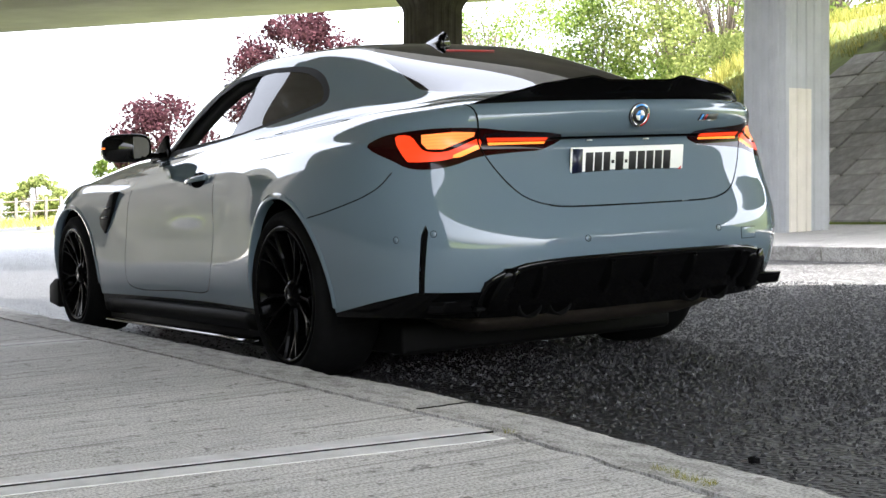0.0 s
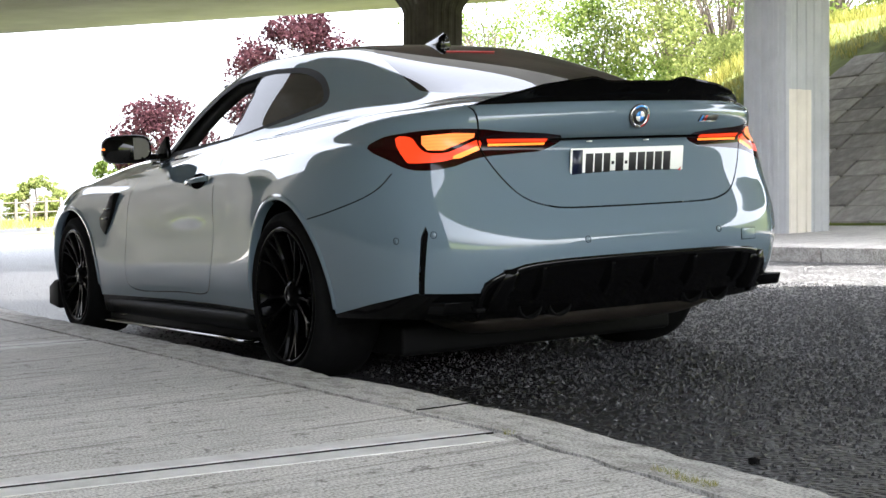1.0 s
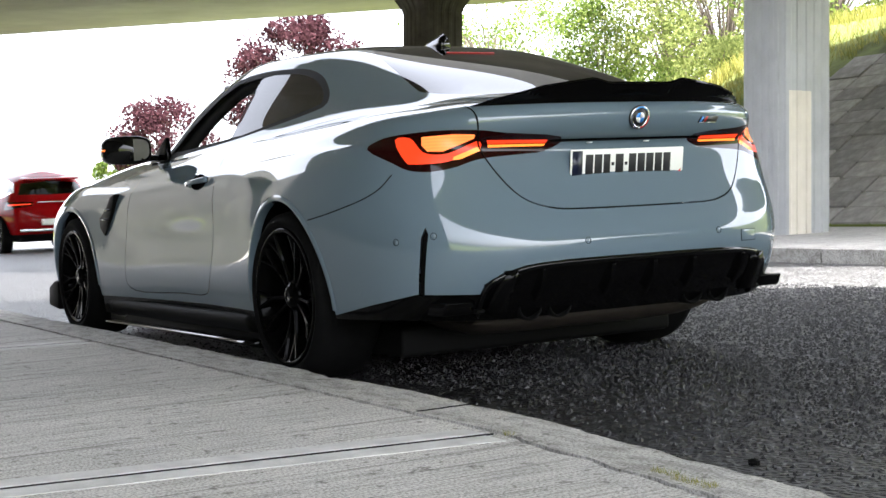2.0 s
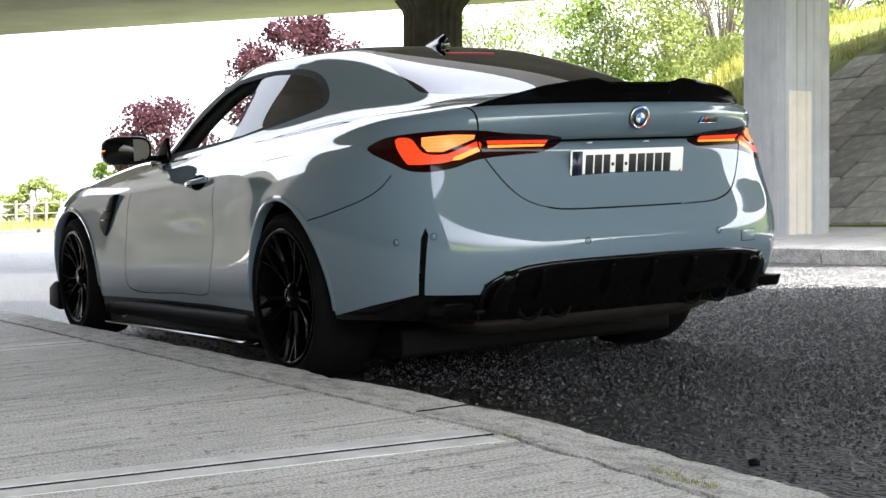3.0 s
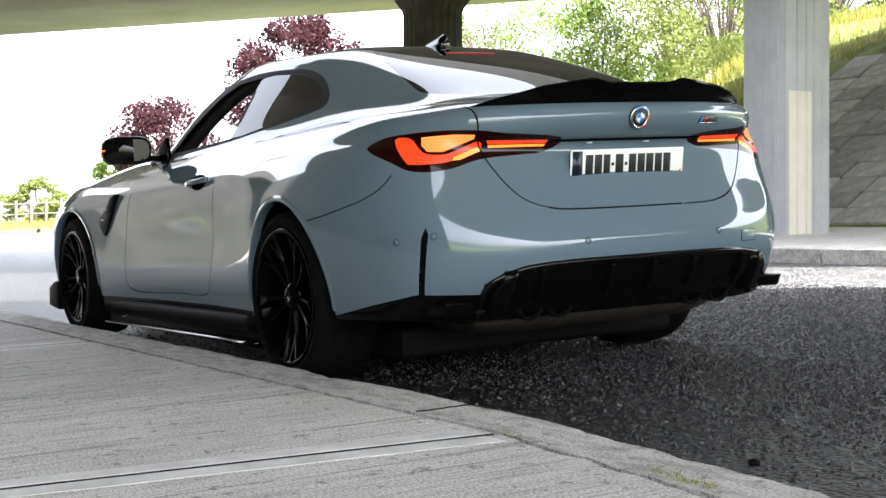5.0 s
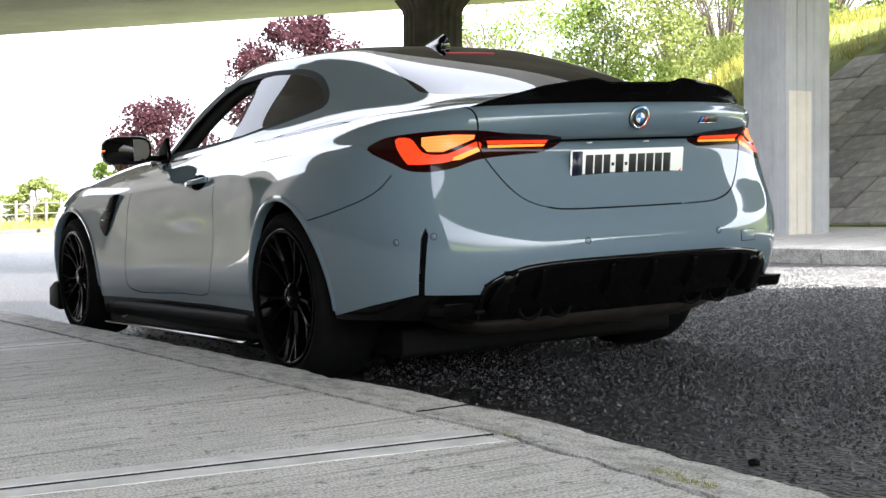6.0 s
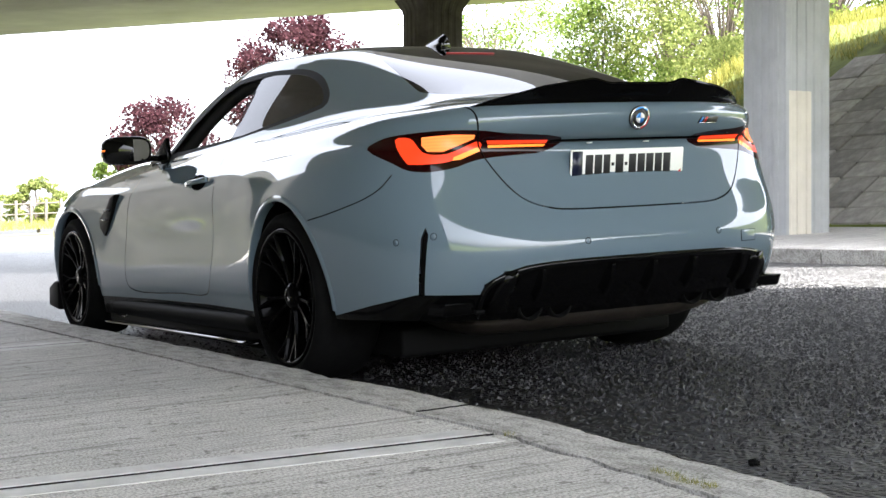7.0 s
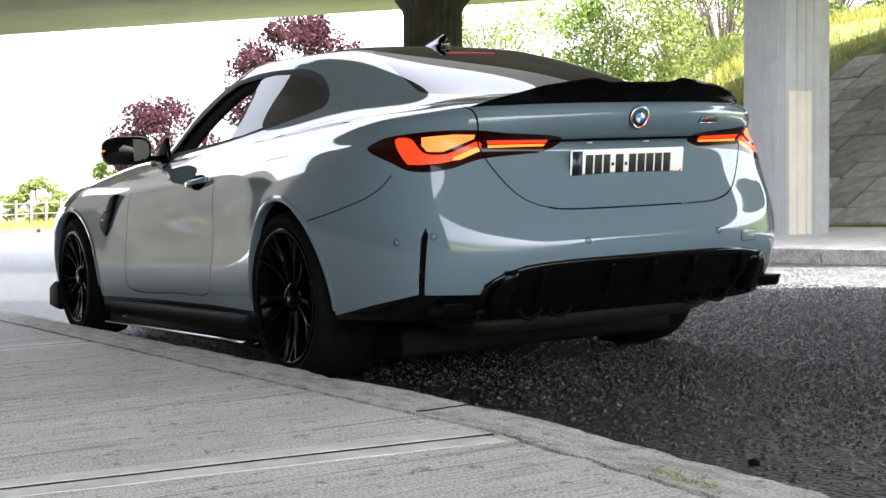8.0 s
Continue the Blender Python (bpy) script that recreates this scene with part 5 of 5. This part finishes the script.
def build_far_things():
    tree("plum_tree", "purple-leaved plum tree with a dense round crown", 35.6, -15.75, 1.3, 2.2, 2.2, 2.1, PLUM, 11, 90, 170, 0.072, group="plum trees")
    tree("plum_tree", "smaller purple-leaved plum tree beside the verge", 40.6, -13.2, 1.3, 0.9, 1.75, 1.75, PLUM, 12, 52, 180, 0.072, group="plum trees")
    tree("shrub", "bright green shrub under the plum tree", 43.0, -12.7, 1.3, 0.8, 0.9, 1.3, GREEN, 13, 26, 90, 0.09, "shrub")
    tree("shrub", "low green shrub behind the fence", 56.0, -13.2, 1.3, 0.3, 1.6, 0.9, LIME, 14, 60, 110, 0.08, "shrub")
    for x, y, z, tr, rx, rz, m, sd, lab in ((39.0, -25.0, 2.3, 3.9, 3.1, 3.0, GREEN, 21, "leafy green ash tree on the bank"), (31.0, -24.0, 3.4, 1.2, 2.0, 2.0, GREEN, 22, "green roadside tree with airy crown"),
                                            (28.5, -25.2, 3.8, 1.4, 2.7, 2.9, LIME, 23, "yellow-green tree with airy crown on the bank"), (24.2, -23.2, 3.8, 1.3, 2.2, 2.6, LIME, 24, "sunlit yellow-green tree above the bank"),
                                            (18.8, -21.5, 4.0, 1.3, 2.2, 2.2, GREEN, 25, "green tree at the top of the bank"), (14.0, -22.5, 4.2, 1.6, 2.6, 2.6, GREEN, 26, "green tree at the top of the bank")):
        ground = lean(x, y) + 3.4 * bank_share(x) - 0.1
        tree("roadside_tree", lab, x, y, ground, tr + z - ground, rx, rz, m, sd, 84, 140, 0.062, group="trees on the bank")
    for x, y, rz, m, sd in ((32.5, -25.5, 2.0, GREEN, 31), (27.0, -22.5, 1.8, GREEN, 33), (22.0, -20.5, 2.0, LIME, 34)):
        ground = lean(x, y) + 3.4 * bank_share(x) - 0.1
        tree("shrub", "bushy green hawthorn below the roadside trees", x, y, ground, 0.6, 1.9, rz, m, sd, 42, 120, 0.06, "shrub", "hawthorns below the trees")
    build_fence()
    bm = bmesh.new()
    limb(bm, (0, 0, 0), (0, 0, 6.6), 0.055, 0.03, 10)
    lamp = part("lamp_post", bm, GALV, None, "thin pale galvanised lamp post", smooth=True)
    lamp.location = (54.2, -14.0, 1.3)
    tagged(lamp, category="lamp post")
    def slope_top(x, y):
        return lean(x, y) + (0.12 + (-9.05 - y) * 0.605 if y > -13.9 else 3.055 + (-13.9 - y) * 0.12) * bank_share(x) - 0.02
    edge = 15.95
    strips = []
    for k in range(24):
        y = -9.6 - 0.3 * k
        x = (edge + 0.785 * y) / 0.62
        strips.append((x, x + 4.5, y - 0.3, y, 900, slope_top))
    grass_strip("bank_grass", "tall yellow-green grass beyond the paved slope", strips, 0.26, 3)
    grass_strip("verge_grass", "sunlit grass verge before the fence", [(44, 62, -17, -2, 9000, lambda x, y: lean(x, y) - 0.05)], 0.28, 4)


build_bank()
build_far_things()
on_kerb = lambda x, y: lean(x, y) + 0.095
grass_strip("joint_weeds", "small weeds in the joint behind the kerb", [(-3.0, -2.86, 1.325, 1.36, 260, on_kerb), (-2.86, -2.76, 1.305, 1.335, 120, on_kerb), (-2.17, -2.12, 1.285, 1.30, 40, on_kerb)], 0.016, 9)


# ---- the passing hatchback ----
RED_ZONES = {0: ("body_shell", REDPAINT, ""), 1: ("side_glass", PRIVACY, "dark side window"), 2: ("rear_glass", PRIVACY, "dark rear window"), 3: ("windscreen", GLASS, ""),
             4: ("tail_light", LENS, "red tail light lens"), 5: ("light_strip", GLOW, "lit red tail strip"), 6: ("lower_trim", SATIN, "black lower cladding"), 7: ("door_gap", GAP, ""), 8: ("belt_trim", SILVER, "bright window line")}


def build_hatchback():
    levels = ((0.24, 0.24, -2.00, 2.02, 0.84), (0.42, 0.42, -2.10, 2.10, 0.885), (0.62, 0.62, -2.12, 2.14, 0.905), (0.80, 0.74, -2.08, 2.08, 0.90), (0.94, 0.88, -2.02, 1.85, 0.865),
              (1.00, 1.01, -1.97, 1.10, 0.80), (1.20, 1.24, -1.86, 0.64, 0.70), (1.37, 1.43, -1.72, 0.16, 0.60), (1.45, 1.50, -1.30, -0.10, 0.42), (1.54, 1.54, -1.0, -0.4, 0.0))
    cage = np.zeros((len(levels), 16, 3))
    for i, (zr, zf, xr, xf, hw) in enumerate(levels):
        for k in range(16):
            a = math.pi * (1 - k / 15)
            c, s = math.cos(a), math.sin(a)
            t = 0.5 + 0.5 * math.copysign(abs(c) ** 0.62, c)
            cage[i, k] = (xr + (xf - xr) * t, hw * abs(s) ** 0.42 if 0 < k < 15 else 0.0, zr + (zf - zr) * t)
    car = new("hatchback")
    bm, tree_, base = half_skin(surface(cage, 8, 10))
    layer = bm.faces.layers.int.new("zone")
    side = lambda c: c.y > 0.45
    for cx in (-1.3, 1.3):
        pts = [p for p in circle(cx, 0.33, 0.375) if p[1] > 0.30]
        pts = sorted(pts, key=lambda p: -p[0])
        got = cut_region(bm, [(pts[0][0] + 0.02, 0.0)] + pts + [(pts[-1][0] - 0.02, 0.0)], (X, Z), 9, layer, lambda c: c.y > 0.5 and c.z < 0.8)
        bmesh.ops.delete(bm, geom=got, context='FACES')
    cut_region(bm, [(1.02, 1.0), (-1.2, 1.04), (-1.62, 1.12), (-1.45, 1.29), (-0.9, 1.375), (0.05, 1.39), (0.5, 1.25)], (X, Z), 8, layer, side)
    cut_region(bm, [(0.95, 1.02), (-1.15, 1.06), (-1.50, 1.14), (-1.38, 1.27), (-0.9, 1.355), (0.03, 1.37), (0.45, 1.24)], (X, Z), 1, layer, side)
    cut_region(bm, [(-0.1, 1.06), (0.60, 1.07), (0.52, 1.28), (-0.1, 1.32)], (Y, Z), 2, layer, lambda c: c.x < -1.5)
    cut_region(bm, [(-0.1, 1.04), (0.68, 1.05), (0.56, 1.38), (-0.1, 1.42)], (Y, Z), 3, layer, lambda c: c.x > 0.1)
    cut_region(bm, [(-0.4, 0.80), (-0.60, 0.80), (-1.15, 0.86), (-1.15, 0.93), (-0.45, 0.96)], (TAN, Z), 4, layer, lambda c: c.x < -1.5)
    cut_region(bm, [(-0.62, 0.875), (-1.12, 0.885), (-1.12, 0.905), (-0.62, 0.905)], (TAN, Z), 5, layer, lambda c: c.x < -1.5)
    cut_region(bm, [(-2.4, 0.34), (-1.6, 0.34), (1.6, 0.34), (2.4, 0.34), (2.4, 0.0), (-2.4, 0.0)], (X, Z), 6, layer)
    cut_region(bm, ribbon([(0.80, 1.0), (0.86, 0.6), (0.70, 0.36)], 0.008), (X, Z), 7, layer, side)
    skin_parts(bm, layer, tree_, base, RED_ZONES, (0, 2, 3, 6), {7: 0.005}, (1, 2, 3), car)
    bm.free()
    spin = []
    for x in (-1.3, 1.3):
        for y in (0.895, -0.895):
            spin.append(build_wheel(0.33, 0.235, 0.215, car, x, y))
            rows = [[(x + 0.37 * math.cos(math.pi * t), math.copysign(w, y), 0.33 + 0.37 * math.sin(math.pi * t)) for w in (0.85, 0.5)] for t in [k / 20 for k in range(21)]]
            part("wheel_liner", loft(rows, False, False), GAP, car)
    part("floor_pan", box(-1.9, 1.9, -0.62, 0.62, 0.2, 0.28, 0.02), SATIN, car)
    part("cabin_block", box(-1.55, 0.75, -0.58, 0.58, 0.30, 0.98, 0.05), SATIN, car, "dark seats and cabin")
    part("number_plate", box(-2.135, -2.115, -0.26, 0.26, 0.50, 0.61, 0.003), WHITE, car, "plain pale number plate")
    part("bumper_strip", box(-2.14, -2.10, -0.66, 0.66, 0.385, 0.44, 0.008), SILVER, car, "silver bumper strip")
    part("boot_trim", box(-2.06, -2.03, -0.30, 0.30, 0.915, 0.93, 0.004), CHROME, car)
    part("roof_spoiler", prism([(-1.93, 1.325), (-1.62, 1.36), (-1.6, 1.40), (-1.91, 1.36)], -0.52, 0.52, 0.01), REDPAINT, car)
    for s in (1, -1):
        part("door_mirror", box(0.66, 0.80, s * 0.90 - 0.11, s * 0.90 + 0.11, 1.00, 1.13, 0.035), BLACK, car, "black door mirror")
        part("door_handle", box(-0.35, -0.17, s * 0.895 - 0.012, s * 0.895 + 0.012, 0.86, 0.885, 0.006), CHROME, car)
        part("sill_line", box(-0.85, 0.85, s * 0.885 - 0.008, s * 0.885 + 0.008, 0.345, 0.358, 0.003), SILVER, car)
    return tagged(car, "metallic red hatchback driving past on the road", "car"), spin


hatchback, hatch_wheels = build_hatchback()


def motions():
    # the red car drives by; its front axle's place along the road
    ts = [0.0, 0.2, 0.4, 0.55, 0.7, 0.95, 1.2, 1.5, 1.6, 1.7, 2.2, 2.8, 4.0, 6.0, 8.0]
    xs = [-5.8, -2.8, 0.2, 2.55, 4.94, 8.6, 12.35, 16.7, 18.4, 20.1, 27.4, 35.4, 52.5, 80.0, 107.0]
    rows = []
    for t, x in zip(ts, xs):
        bend = -0.65 * (max(0.0, x - 5.0) / 14.6) ** 2 if x < 20 else -0.70 - 0.05 * (x - 20)
        rows.append((t, TILT @ pose(x - 1.3, -3.3 + bend, -dip(x - 1.3), 0, 0.3 if x > 11 else 0.0, -3.0 * min(1.0, max(0.0, x - 5.0) / 14.6))))
    walk(hatchback, rows)
    for w in hatch_wheels:
        base = Matrix.Translation(w.location)
        rows = []
        for k in range(241):
            x = np.interp(k / 30, ts, xs)
            rows.append((k / 30, base @ pose(0, 0, 0, 0, math.degrees((x + 5.8) / 0.33) % 360.0, 0)))
        walk(w, rows)


motions()
